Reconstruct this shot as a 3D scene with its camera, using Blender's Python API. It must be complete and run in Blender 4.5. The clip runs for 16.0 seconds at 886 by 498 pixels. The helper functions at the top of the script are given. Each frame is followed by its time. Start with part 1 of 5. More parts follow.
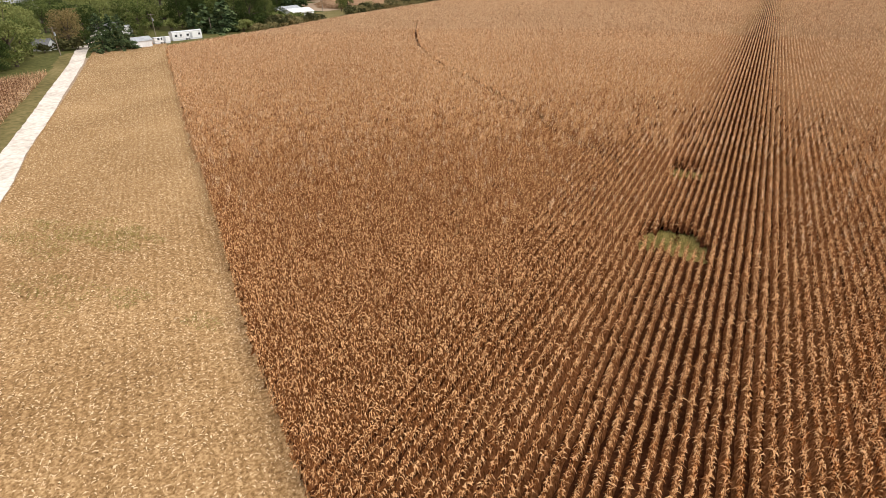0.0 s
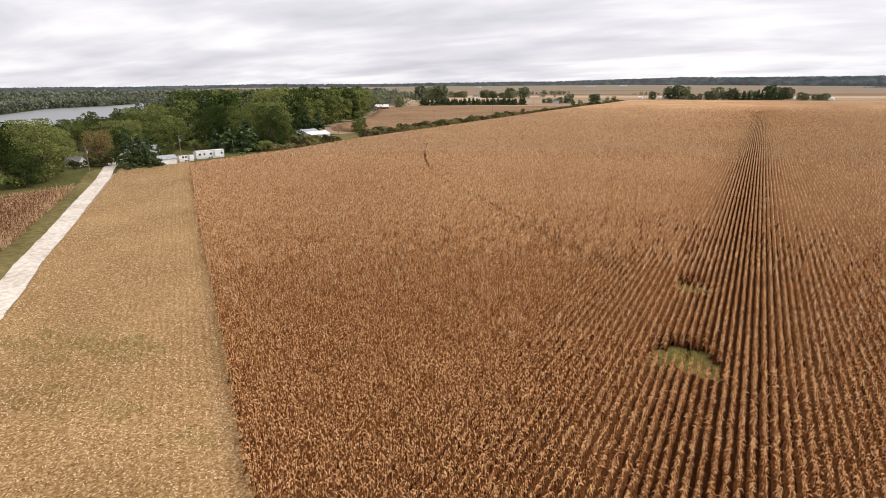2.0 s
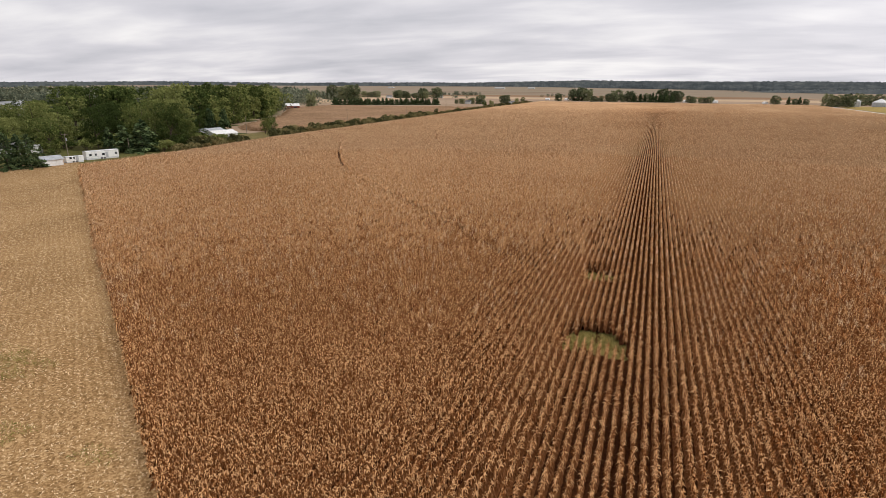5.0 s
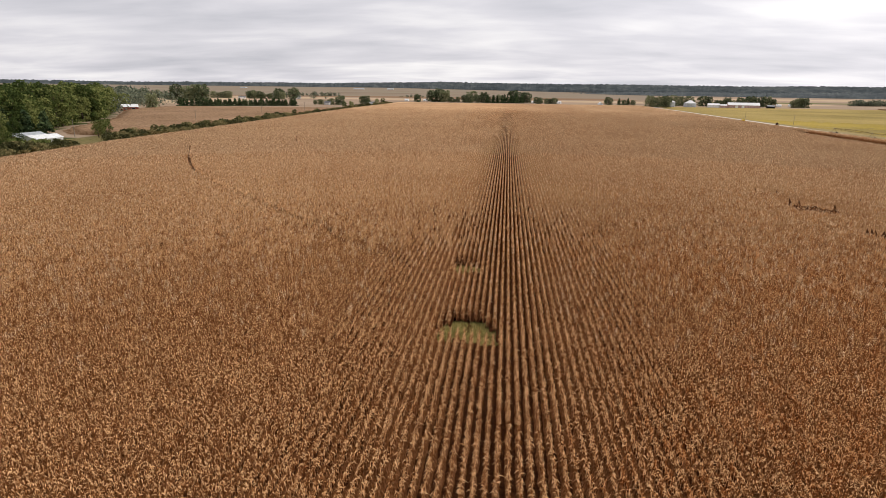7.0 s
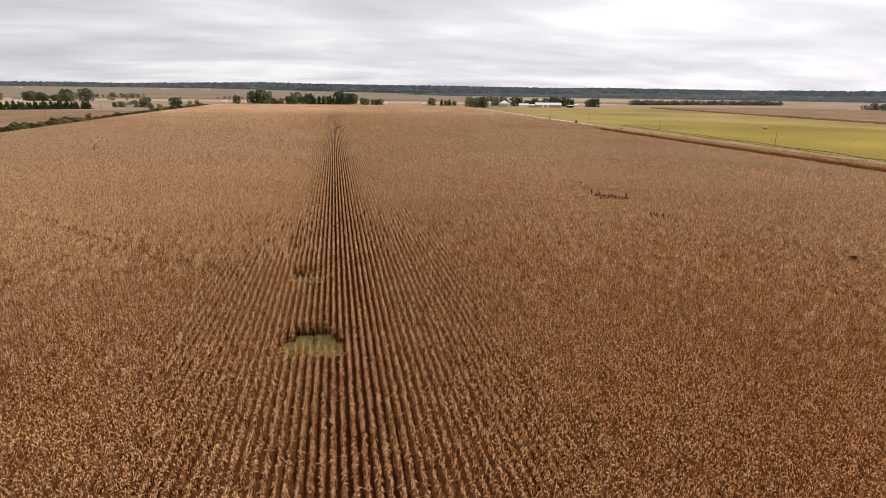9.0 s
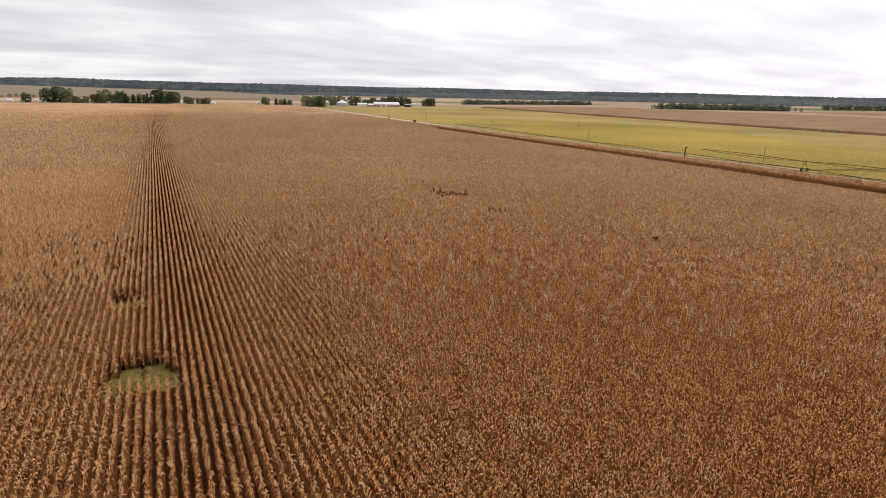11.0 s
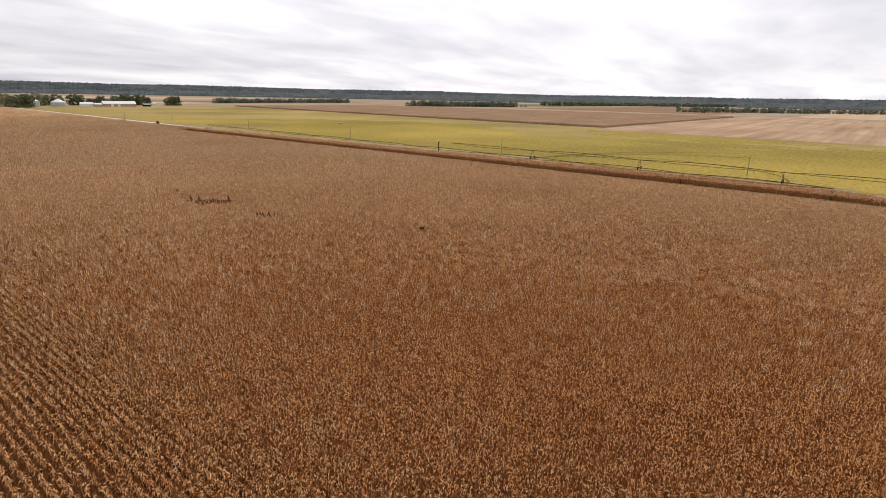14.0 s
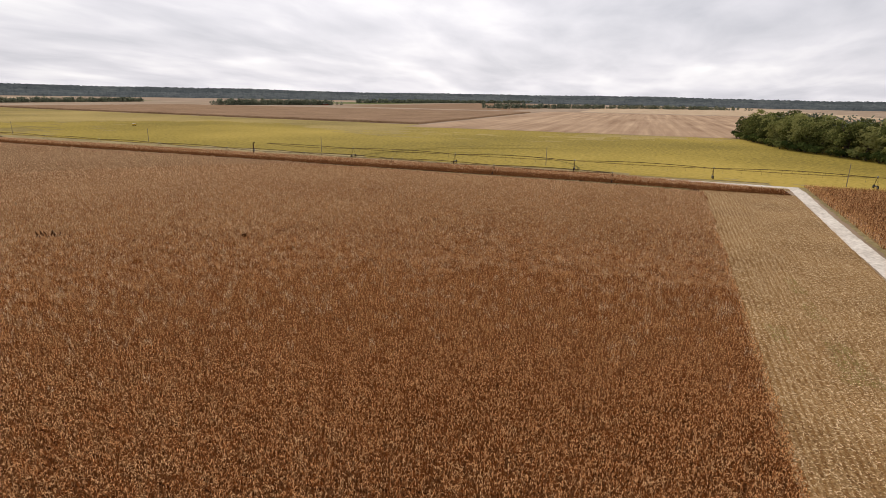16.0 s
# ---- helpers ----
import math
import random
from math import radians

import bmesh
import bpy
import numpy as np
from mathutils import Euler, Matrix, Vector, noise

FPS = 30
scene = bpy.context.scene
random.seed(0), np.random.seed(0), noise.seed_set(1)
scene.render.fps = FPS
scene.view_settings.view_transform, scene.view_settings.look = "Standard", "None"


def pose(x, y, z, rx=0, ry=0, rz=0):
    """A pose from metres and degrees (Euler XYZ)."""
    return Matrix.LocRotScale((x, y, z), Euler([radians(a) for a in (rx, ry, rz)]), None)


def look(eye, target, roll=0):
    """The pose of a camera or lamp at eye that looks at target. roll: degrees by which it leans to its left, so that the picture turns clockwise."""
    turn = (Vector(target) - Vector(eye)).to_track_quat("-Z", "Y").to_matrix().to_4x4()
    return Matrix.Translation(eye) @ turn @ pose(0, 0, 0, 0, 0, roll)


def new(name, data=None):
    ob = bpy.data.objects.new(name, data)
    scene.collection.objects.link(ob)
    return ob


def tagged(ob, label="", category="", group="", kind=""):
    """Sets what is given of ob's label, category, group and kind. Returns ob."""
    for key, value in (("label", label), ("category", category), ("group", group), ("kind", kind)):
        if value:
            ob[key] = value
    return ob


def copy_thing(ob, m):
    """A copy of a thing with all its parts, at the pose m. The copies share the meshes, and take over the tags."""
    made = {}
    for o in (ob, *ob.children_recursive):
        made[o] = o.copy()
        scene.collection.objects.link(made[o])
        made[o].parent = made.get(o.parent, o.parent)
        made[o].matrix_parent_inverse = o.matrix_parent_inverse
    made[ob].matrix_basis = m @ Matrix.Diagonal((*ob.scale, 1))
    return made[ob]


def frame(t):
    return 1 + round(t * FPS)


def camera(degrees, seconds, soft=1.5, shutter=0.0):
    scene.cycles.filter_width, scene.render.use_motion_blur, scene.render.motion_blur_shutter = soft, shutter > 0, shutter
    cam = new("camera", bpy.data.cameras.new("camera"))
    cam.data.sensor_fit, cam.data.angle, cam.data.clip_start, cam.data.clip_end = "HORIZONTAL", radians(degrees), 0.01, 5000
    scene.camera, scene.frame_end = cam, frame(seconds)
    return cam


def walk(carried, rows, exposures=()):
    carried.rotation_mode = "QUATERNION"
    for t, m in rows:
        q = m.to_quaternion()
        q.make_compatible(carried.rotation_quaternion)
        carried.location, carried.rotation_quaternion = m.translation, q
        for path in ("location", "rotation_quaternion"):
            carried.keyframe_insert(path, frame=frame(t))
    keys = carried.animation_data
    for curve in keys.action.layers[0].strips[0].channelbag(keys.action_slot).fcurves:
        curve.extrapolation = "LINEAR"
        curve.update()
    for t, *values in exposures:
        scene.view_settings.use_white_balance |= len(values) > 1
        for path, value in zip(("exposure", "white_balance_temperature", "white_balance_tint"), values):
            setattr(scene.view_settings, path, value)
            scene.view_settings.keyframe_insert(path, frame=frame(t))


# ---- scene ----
import functools

# ---------------------------------------------------------------- camera: seconds, eye, yaw, pitch, roll
cam = camera(78.31, 16.0, soft=0.6)
ROWS = [
    (0.0, 0.18, 0.04, 27.07, 29.08, -28.45, -0.92),
    (0.5, 0.14, 0.15, 27.27, 29.20, -24.65, -0.77),
    (1.0, 0.13, 0.09, 27.28, 29.36, -19.87, -0.62),
    (1.5, 0.15, 0.09, 27.10, 29.40, -16.68, -0.52),
    (2.0, 0.12, 0.16, 27.03, 29.63, -16.68, -0.47),
    (2.5, 0.20, 0.21, 26.98, 29.58, -16.67, -0.30),
    (3.0, 0.25, 0.08, 27.07, 28.39, -16.69, -0.25),
    (3.5, 0.28, 0.13, 27.03, 26.40, -16.68, -0.05),
    (6.0, 0.39, -0.16, 26.20, 14.96, -16.61, 0.43),
    (6.5, 0.41, -0.33, 26.20, 10.89, -16.54, 0.57),
    (7.0, 0.33, -0.30, 26.29, 6.40, -16.46, 0.68),
    (7.5, 0.25, -0.27, 26.44, 2.09, -16.37, 0.73),
    (8.0, 0.27, -0.39, 26.75, -2.02, -16.30, 0.69),
    (8.5, 0.26, -0.31, 26.87, -6.58, -16.22, 0.75),
    (9.0, 0.25, -0.29, 26.98, -11.13, -16.18, 0.76),
    (11.5, 0.80, 0.65, 27.47, -31.60, -15.94, 1.22),
    (12.0, 0.65, 0.48, 27.63, -35.74, -15.90, 1.19),
    (12.5, 0.67, 0.44, 27.57, -39.95, -15.84, 1.19),
    (13.0, 0.58, 0.39, 27.64, -44.05, -15.79, 1.19),
    (13.5, 0.48, 0.11, 27.73, -47.81, -15.76, 1.17),
    (14.0, 0.32, -0.03, 27.85, -51.75, -15.72, 1.19),
    (14.5, 0.40, 0.19, 27.83, -56.20, -15.67, 1.16),
    (15.0, 0.23, -0.02, 28.08, -61.62, -15.63, 1.09),
    (15.5, 0.25, -0.05, 28.07, -66.88, -15.58, 1.05),
    (16.0, -0.07, 0.10, 27.99, -70.31, -15.60, 1.05),
]
walk(cam, [(t, pose(x, y, z, 90 + pitch, 0, yaw) @ pose(0, 0, 0, 0, 0, roll)) for t, x, y, z, yaw, pitch, roll in ROWS],
     exposures=((0.0, 0.40), (1.5, 0.24), (2.5, 0.06), (3.5, -0.12), (7.0, -0.06), (9.0, -0.05), (12.5, -0.03), (14.5, -0.10), (16.0, -0.24)))

# ---------------------------------------------------------------- light: an overcast sky, a veiled sun
SUN_AZ, SUN_EL = 70.0, 46.0
world = bpy.data.worlds.new("overcast_sky")
scene.world = world
world.use_nodes = True
wn, wl = world.node_tree.nodes, world.node_tree.links
wn.clear()


def wnode(kind, **values):
    n = wn.new(kind)
    for k, v in values.items():
        n.inputs[k].default_value = v
    return n


def wmath(op, a, b=0.0):
    n = wn.new("ShaderNodeMath")
    n.operation = op
    for i, v in enumerate((a, b)):
        if isinstance(v, (int, float)):
            n.inputs[i].default_value = v
        else:
            wl.new(v, n.inputs[i])
    return n.outputs[0]


sky = wn.new("ShaderNodeTexSky")
sky.sky_type, sky.sun_disc = "NISHITA", False
sky.sun_elevation, sky.sun_rotation = radians(SUN_EL), radians(SUN_AZ)
sky.air_density, sky.dust_density = 1.0, 3.0
coord = wn.new("ShaderNodeTexCoord")
sep = wn.new("ShaderNodeSeparateXYZ")
wl.new(coord.outputs["Generated"], sep.inputs[0])
lift = wmath("ADD", wmath("MAXIMUM", sep.outputs[2], 0.0), 0.13)
flat = wn.new("ShaderNodeCombineXYZ")
wl.new(wmath("DIVIDE", sep.outputs[0], lift), flat.inputs[0])
wl.new(wmath("DIVIDE", sep.outputs[1], lift), flat.inputs[1])


def cloud(scale, detail, stretch, turn, offset):
    m = wn.new("ShaderNodeMapping")
    m.inputs["Scale"].default_value = stretch
    m.inputs["Rotation"].default_value = (0, 0, radians(turn))
    m.inputs["Location"].default_value = offset
    wl.new(flat.outputs[0], m.inputs[0])
    n = wnode("ShaderNodeTexNoise", Scale=scale, Detail=detail, Roughness=0.52, Distortion=0.25)
    wl.new(m.outputs[0], n.inputs["Vector"])
    return n.outputs["Fac"]


broad = cloud(0.42, 3.0, (1.0, 1.3, 1.0), -25, (3.1, 0.4, 0))
fine = cloud(1.3, 5.0, (0.7, 1.3, 1.0), -25, (0.3, 1.7, 0))
density = wmath("ADD", wmath("MULTIPLY", broad, 0.54), wmath("MULTIPLY", fine, 0.46))
ramp = wn.new("ShaderNodeValToRGB")
ramp.color_ramp.elements[0].position, ramp.color_ramp.elements[0].color = 0.34, (1.03, 1.0, 1.0, 1)
ramp.color_ramp.elements[1].position, ramp.color_ramp.elements[1].color = 0.68, (0.55, 0.55, 0.60, 1)
mid = ramp.color_ramp.elements.new(0.5)
mid.color = (0.77, 0.75, 0.795, 1)
wl.new(density, ramp.inputs[0])
veil = wn.new("ShaderNodeMixRGB")
veil.inputs[0].default_value = 0.93
wl.new(sky.outputs[0], veil.inputs[1])
dome = wn.new("ShaderNodeVectorMath")
dome.operation = "SCALE"
toward = wn.new("ShaderNodeVectorMath")
toward.operation = "DOT_PRODUCT"
wl.new(coord.outputs["Generated"], toward.inputs[0])
toward.inputs[1].default_value = (math.sin(radians(SUN_AZ)) * 0.9, math.cos(radians(SUN_AZ)) * 0.9, 0.43)
glow = wmath("MULTIPLY", wmath("POWER", wmath("MAXIMUM", toward.outputs["Value"], 0.0), 2.0), 4.0)
wl.new(wmath("ADD", glow, 10.3), dome.inputs["Scale"])
wl.new(ramp.outputs[0], dome.inputs[0])
wl.new(dome.outputs[0], veil.inputs[2])
back = wnode("ShaderNodeBackground", Strength=0.1)
wl.new(veil.outputs[0], back.inputs[0])
wout = wn.new("ShaderNodeOutputWorld")
wl.new(back.outputs[0], wout.inputs[0])

lamp = bpy.data.lights.new("sun", "SUN")
lamp.energy, lamp.angle, lamp.color = 1.85, radians(30), (1.0, 0.95, 0.88)
sun = new("sun", lamp)
sa, se = radians(SUN_AZ), radians(SUN_EL)
sun.matrix_world = look((0, 0, 300), (0 - math.sin(sa) * math.cos(se), -math.cos(sa) * math.cos(se), 300 - math.sin(se)))


# ---------------------------------------------------------------- materials
def material(name, colours, scale=1.0, detail=6.0, rough=0.85, metal=0.0, bump=0.0, bump_scale=None, island=0.0, ob_random=0.0,
             stretch=(1, 1, 1), large=0.0, large_scale=0.02, turn=0.0, thin=0.0, spec=0.03):
    """colours: two or more, spread over a noise of that scale (per metre); island, ob_random: how far pieces and things differ
    in brightness; large: a slow second variation; thin: light let through, for leaves."""
    m = bpy.data.materials.new(name)
    m.use_nodes = True
    nodes, links = m.node_tree.nodes, m.node_tree.links
    shader = nodes["Principled BSDF"]
    shader.inputs["Roughness"].default_value, shader.inputs["Metallic"].default_value = rough, metal
    shader.inputs["Specular IOR Level"].default_value = 0.4 if rough < 0.6 else spec
    place = nodes.new("ShaderNodeTexCoord")
    mapping = nodes.new("ShaderNodeMapping")
    mapping.inputs["Scale"].default_value = stretch
    mapping.inputs["Rotation"].default_value = (0, 0, radians(turn))
    links.new(place.outputs["Object"], mapping.inputs[0])
    tex = nodes.new("ShaderNodeTexNoise")
    tex.inputs["Scale"].default_value, tex.inputs["Detail"].default_value = scale, detail
    tex.inputs["Roughness"].default_value = 0.6
    links.new(mapping.outputs[0], tex.inputs["Vector"])
    value = tex.outputs["Fac"]

    def calc(op, a, b):
        n = nodes.new("ShaderNodeMath")
        n.operation = op
        for i, v in enumerate((a, b)):
            if isinstance(v, (int, float)):
                n.inputs[i].default_value = v
            else:
                links.new(v, n.inputs[i])
        return n.outputs[0]

    if island:
        geo = nodes.new("ShaderNodeNewGeometry")
        value = calc("ADD", value, calc("MULTIPLY", calc("SUBTRACT", geo.outputs["Random Per Island"], 0.5), island))
    if ob_random:
        info = nodes.new("ShaderNodeObjectInfo")
        value = calc("ADD", value, calc("MULTIPLY", calc("SUBTRACT", info.outputs["Random"], 0.5), ob_random))
    if large:
        slow = nodes.new("ShaderNodeTexNoise")
        slow.inputs["Scale"].default_value, slow.inputs["Detail"].default_value = large_scale, 4.0
        links.new(place.outputs["Object"], slow.inputs["Vector"])
        value = calc("ADD", value, calc("MULTIPLY", calc("SUBTRACT", slow.outputs["Fac"], 0.5), large))
    ramp = nodes.new("ShaderNodeValToRGB")
    band = ramp.color_ramp.elements
    while len(band) < len(colours):
        band.new(0.5)
    for i, c in enumerate(colours):
        band[i].position = 0.28 + 0.44 * i / (len(colours) - 1)
        band[i].color = (*c, 1)
    links.new(value, ramp.inputs[0])
    links.new(ramp.outputs[0], shader.inputs["Base Color"])
    if bump:
        rough_tex = tex
        if bump_scale:
            rough_tex = nodes.new("ShaderNodeTexNoise")
            rough_tex.inputs["Scale"].default_value, rough_tex.inputs["Detail"].default_value = bump_scale, 4.0
            links.new(mapping.outputs[0], rough_tex.inputs["Vector"])
        b = nodes.new("ShaderNodeBump")
        b.inputs["Strength"].default_value, b.inputs["Distance"].default_value = 1.0, bump
        links.new(rough_tex.outputs["Fac"], b.inputs["Height"])
        links.new(b.outputs[0], shader.inputs["Normal"])
    if thin:
        glow = nodes.new("ShaderNodeBsdfTranslucent")
        links.new(ramp.outputs[0], glow.inputs[0])
        mix = nodes.new("ShaderNodeMixShader")
        mix.inputs[0].default_value = thin
        links.new(shader.outputs[0], mix.inputs[1])
        links.new(glow.outputs[0], mix.inputs[2])
        links.new(mix.outputs[0], nodes["Material Output"].inputs[0])
    return m


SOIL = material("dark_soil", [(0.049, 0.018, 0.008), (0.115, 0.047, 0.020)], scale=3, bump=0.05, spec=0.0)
CORN = material("dry_corn_leaf", [(0.184, 0.068, 0.021), (0.485, 0.230, 0.088), (0.815, 0.486, 0.231)], scale=0.6, island=1.05, large=0.18, large_scale=0.03, thin=0.12, spec=0.0)
# Leaf colour for the farther corn, paled to carry the haze of distance.
CORN_HAZY = material("hazy_dry_corn_leaf", [(0.307, 0.148, 0.066), (0.683, 0.400, 0.202), (0.931, 0.679, 0.414)], scale=0.6, island=0.95, large=0.18, large_scale=0.03, thin=0.3, spec=0.0)
CORN_BODY = material("dry_corn_stalk_mass", [(0.240, 0.105, 0.042), (0.540, 0.286, 0.131), (0.820, 0.536, 0.289)], scale=2.6, detail=9, bump=0.35, spec=0.0, large=0.3, large_scale=0.02)
# Stalks and lower leaves, darkened: the shade low in the rows is painted in.
CORN_STALK_SHADED = material("shaded_corn_stalks", [(0.088, 0.033, 0.011), (0.223, 0.091, 0.034), (0.414, 0.194, 0.081)], scale=5.0, detail=9, bump=0.3, spec=0.0, large=0.2, large_scale=0.05, stretch=(1, 1, 0.4))
# Far canopy colour, with the haze painted in as a paler tan.
CORN_TOP_HAZY = material("hazy_dry_corn_canopy", [(0.250, 0.131, 0.063), (0.560, 0.336, 0.180), (0.860, 0.602, 0.371)], scale=2.6, detail=9, bump=0.35, spec=0.0, large=0.3, large_scale=0.02)
STUBBLE = material("corn_stubble_ground", [(0.141, 0.075, 0.030), (0.358, 0.214, 0.094), (0.621, 0.420, 0.211)], scale=4.2, detail=9, bump=0.05, large=0.30, large_scale=0.07)
LITTER = material("husk_litter", [(0.244, 0.139, 0.056), (0.499, 0.323, 0.155), (0.771, 0.568, 0.333)], scale=1, island=1.0)
STUBBLE_FAR = material("harvested_field", [(0.27, 0.165, 0.098), (0.40, 0.262, 0.160), (0.54, 0.375, 0.235)], scale=0.09, detail=8, large=0.4, large_scale=0.012, stretch=(0.035, 1.0, 1))
FIELD_TAN = material("tan_field", [(0.233, 0.161, 0.105), (0.344, 0.248, 0.168), (0.419, 0.322, 0.231)], scale=0.02, detail=8, large=0.5, large_scale=0.004, stretch=(0.3, 1.9, 1))
GRAVEL = material("pale_gravel", [(0.453, 0.385, 0.309), (0.659, 0.585, 0.494), (0.824, 0.755, 0.655)], scale=1.0, detail=10, bump=0.02, large=0.5, large_scale=0.12)
BEANS = material("yellowing_soybean_leaves", [(0.180, 0.135, 0.026), (0.307, 0.225, 0.043), (0.445, 0.317, 0.068)], scale=0.5, detail=9, bump=0.25, large=0.9, large_scale=0.006)
GRASS = material("green_grass", [(0.055, 0.060, 0.017), (0.100, 0.100, 0.032), (0.175, 0.150, 0.06)], scale=0.8, detail=8, bump=0.05, large=0.5, large_scale=0.06)
WEEDS = material("weedy_grass_blades", [(0.162, 0.138, 0.038), (0.275, 0.228, 0.065), (0.399, 0.318, 0.113)], scale=0.7, island=0.6, thin=0.2)
# Bean leaves paled by painted haze, for the far part of the field.
BEANS_HAZY = material("hazy_soybean_leaves", [(0.204, 0.152, 0.047), (0.321, 0.238, 0.077), (0.438, 0.319, 0.113)], scale=0.5, detail=9, bump=0.25, large=0.9, large_scale=0.008)
WATER = material("grey_lake_water", [(0.16, 0.165, 0.17), (0.20, 0.205, 0.21)], scale=0.05, rough=0.32, bump=0.01, bump_scale=1.5)
LEAF = material("summer_leaves", [(0.052, 0.074, 0.021), (0.125, 0.155, 0.043), (0.245, 0.262, 0.088)], scale=0.22, island=0.34, ob_random=0.8, thin=0.30)
# Olive leaves with light painted in, to offset the backlit eastern woods.
LEAF_OLIVE_LIT = material("lit_olive_leaves", [(0.088, 0.099, 0.031), (0.176, 0.187, 0.056), (0.310, 0.302, 0.108)], scale=0.16, island=0.34, ob_random=0.7, thin=0.5)
LEAF_AUTUMN = material("turning_leaves", [(0.10, 0.082, 0.028), (0.19, 0.152, 0.058), (0.29, 0.215, 0.095)], scale=0.5, island=0.5, ob_random=0.3, thin=0.25)
NEEDLE = material("dark_needles", [(0.036, 0.057, 0.026), (0.073, 0.107, 0.047), (0.130, 0.169, 0.071)], scale=0.6, island=0.5, ob_random=0.3)
BARK = material("grey_bark", [(0.06, 0.045, 0.033), (0.14, 0.11, 0.085)], scale=6, stretch=(1, 1, 0.2), bump=0.03)
# Blue-grey, since the haze before the far hills is put into the colour.
FAR_WOODS_HAZY = material("hazy_far_woodland", [(0.046, 0.054, 0.057), (0.074, 0.085, 0.087), (0.120, 0.130, 0.122)], scale=0.02, detail=9, large=0.45, large_scale=0.004)
WHITE_METAL = material("white_painted_metal", [(0.60, 0.60, 0.58), (0.78, 0.78, 0.76), (0.84, 0.84, 0.82)], scale=1.2, rough=0.5, stretch=(1, 1, 0.25))
GREY_METAL = material("weathered_zinc_sheet", [(0.32, 0.34, 0.35), (0.46, 0.48, 0.49), (0.58, 0.60, 0.61)], scale=0.8, rough=0.45, metal=0.5, stretch=(1, 1, 0.3))
RED_BOARD = material("red_barn_boards", [(0.20, 0.045, 0.03), (0.30, 0.075, 0.05)], scale=1.5, stretch=(1, 1, 0.2))
DARK = material("dark_opening", [(0.012, 0.012, 0.013), (0.03, 0.03, 0.032)], scale=1)
GLASS = material("dark_window_glass", [(0.02, 0.025, 0.03), (0.03, 0.035, 0.04)], scale=0.3, rough=0.08)
SHINGLE = material("grey_roof_shingles", [(0.14, 0.14, 0.14), (0.24, 0.24, 0.235)], scale=2, bump=0.02)
SIDING = material("pale_house_siding", [(0.55, 0.56, 0.56), (0.68, 0.69, 0.68)], scale=1, stretch=(0.2, 0.2, 4))
POLE_WOOD = material("weathered_pole_wood", [(0.20, 0.16, 0.12), (0.34, 0.29, 0.23)], scale=3, stretch=(1, 1, 0.1))
STEEL = material("galvanised_steel", [(0.20, 0.19, 0.18), (0.32, 0.31, 0.30)], scale=2, rough=0.5, metal=0.6)
RUST = material("rusty_brown_steel", [(0.05, 0.03, 0.02), (0.12, 0.07, 0.042)], scale=2, rough=0.8)
RUBBER = material("black_rubber", [(0.015, 0.015, 0.015), (0.03, 0.03, 0.03)], scale=3)
YELLOW = material("yellow_paint", [(0.60, 0.38, 0.03), (0.75, 0.50, 0.06)], scale=2)
PORCELAIN = material("brown_insulator", [(0.10, 0.05, 0.03), (0.16, 0.09, 0.05)], scale=4, rough=0.3)
FLOOR = material("woodland_floor", [(0.035, 0.042, 0.014), (0.065, 0.075, 0.024), (0.11, 0.105, 0.04)], scale=0.1, detail=8, large=0.4, large_scale=0.02)
CORN_FAR = material("far_brown_corn", [(0.15, 0.084, 0.044), (0.27, 0.165, 0.092), (0.38, 0.245, 0.145)], scale=0.6, detail=9, bump=0.3, large=0.4, large_scale=0.02)
VERGE = material("dry_grass_verge", [(0.10, 0.085, 0.03), (0.17, 0.14, 0.055), (0.26, 0.20, 0.09)], scale=0.6, detail=8, bump=0.05, large=0.5, large_scale=0.05)
STUBBLE_ROW = material("stubble_row_shade", [(0.122, 0.063, 0.023), (0.315, 0.185, 0.078), (0.565, 0.374, 0.187)], scale=4.2, detail=9, bump=0.05, large=0.30, large_scale=0.07)
# Paler, greyer green for the far belts: distance haze painted onto the leaves.
LEAF_HAZY = material("hazy_distant_leaves", [(0.100, 0.117, 0.084), (0.169, 0.188, 0.127), (0.256, 0.269, 0.182)], scale=0.08, island=0.45, large=0.4, large_scale=0.02, thin=0.25)
CORN_GREY = material("greyish_dry_corn", [(0.19, 0.098, 0.047), (0.44, 0.255, 0.135), (0.70, 0.475, 0.285)], scale=0.6, island=0.95, large=0.35, large_scale=0.03, thin=0.1)
DRY_VERGE = material("dry_tan_verge", [(0.20, 0.150, 0.066), (0.30, 0.230, 0.105), (0.42, 0.330, 0.170)], scale=0.7, detail=8, bump=0.05, large=0.5, large_scale=0.04)
STUBBLE_DARK = material("bare_stubble_gap", [(0.100, 0.046, 0.014), (0.240, 0.125, 0.044), (0.470, 0.285, 0.116)], scale=4.2, detail=9, bump=0.05, large=0.35, large_scale=0.07)
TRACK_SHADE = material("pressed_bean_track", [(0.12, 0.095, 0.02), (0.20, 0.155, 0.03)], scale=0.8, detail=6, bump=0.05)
CORN_RED = material("reddish_dry_corn_leaf", [(0.209, 0.067, 0.018), (0.494, 0.206, 0.068), (0.788, 0.433, 0.190)], scale=0.6, island=1.05, large=0.18, large_scale=0.03, thin=0.2, spec=0.0)
FADED_BOARD = material("faded_red_barn_boards", [(0.30, 0.17, 0.15), (0.44, 0.30, 0.275), (0.60, 0.52, 0.50)], scale=1.2, stretch=(1, 1, 0.15))
HEDGE_LEAF = material("dull_hedge_leaves", [(0.075, 0.075, 0.031), (0.150, 0.140, 0.057), (0.27, 0.225, 0.10)], scale=0.25, island=0.45, ob_random=0.8, thin=0.25)
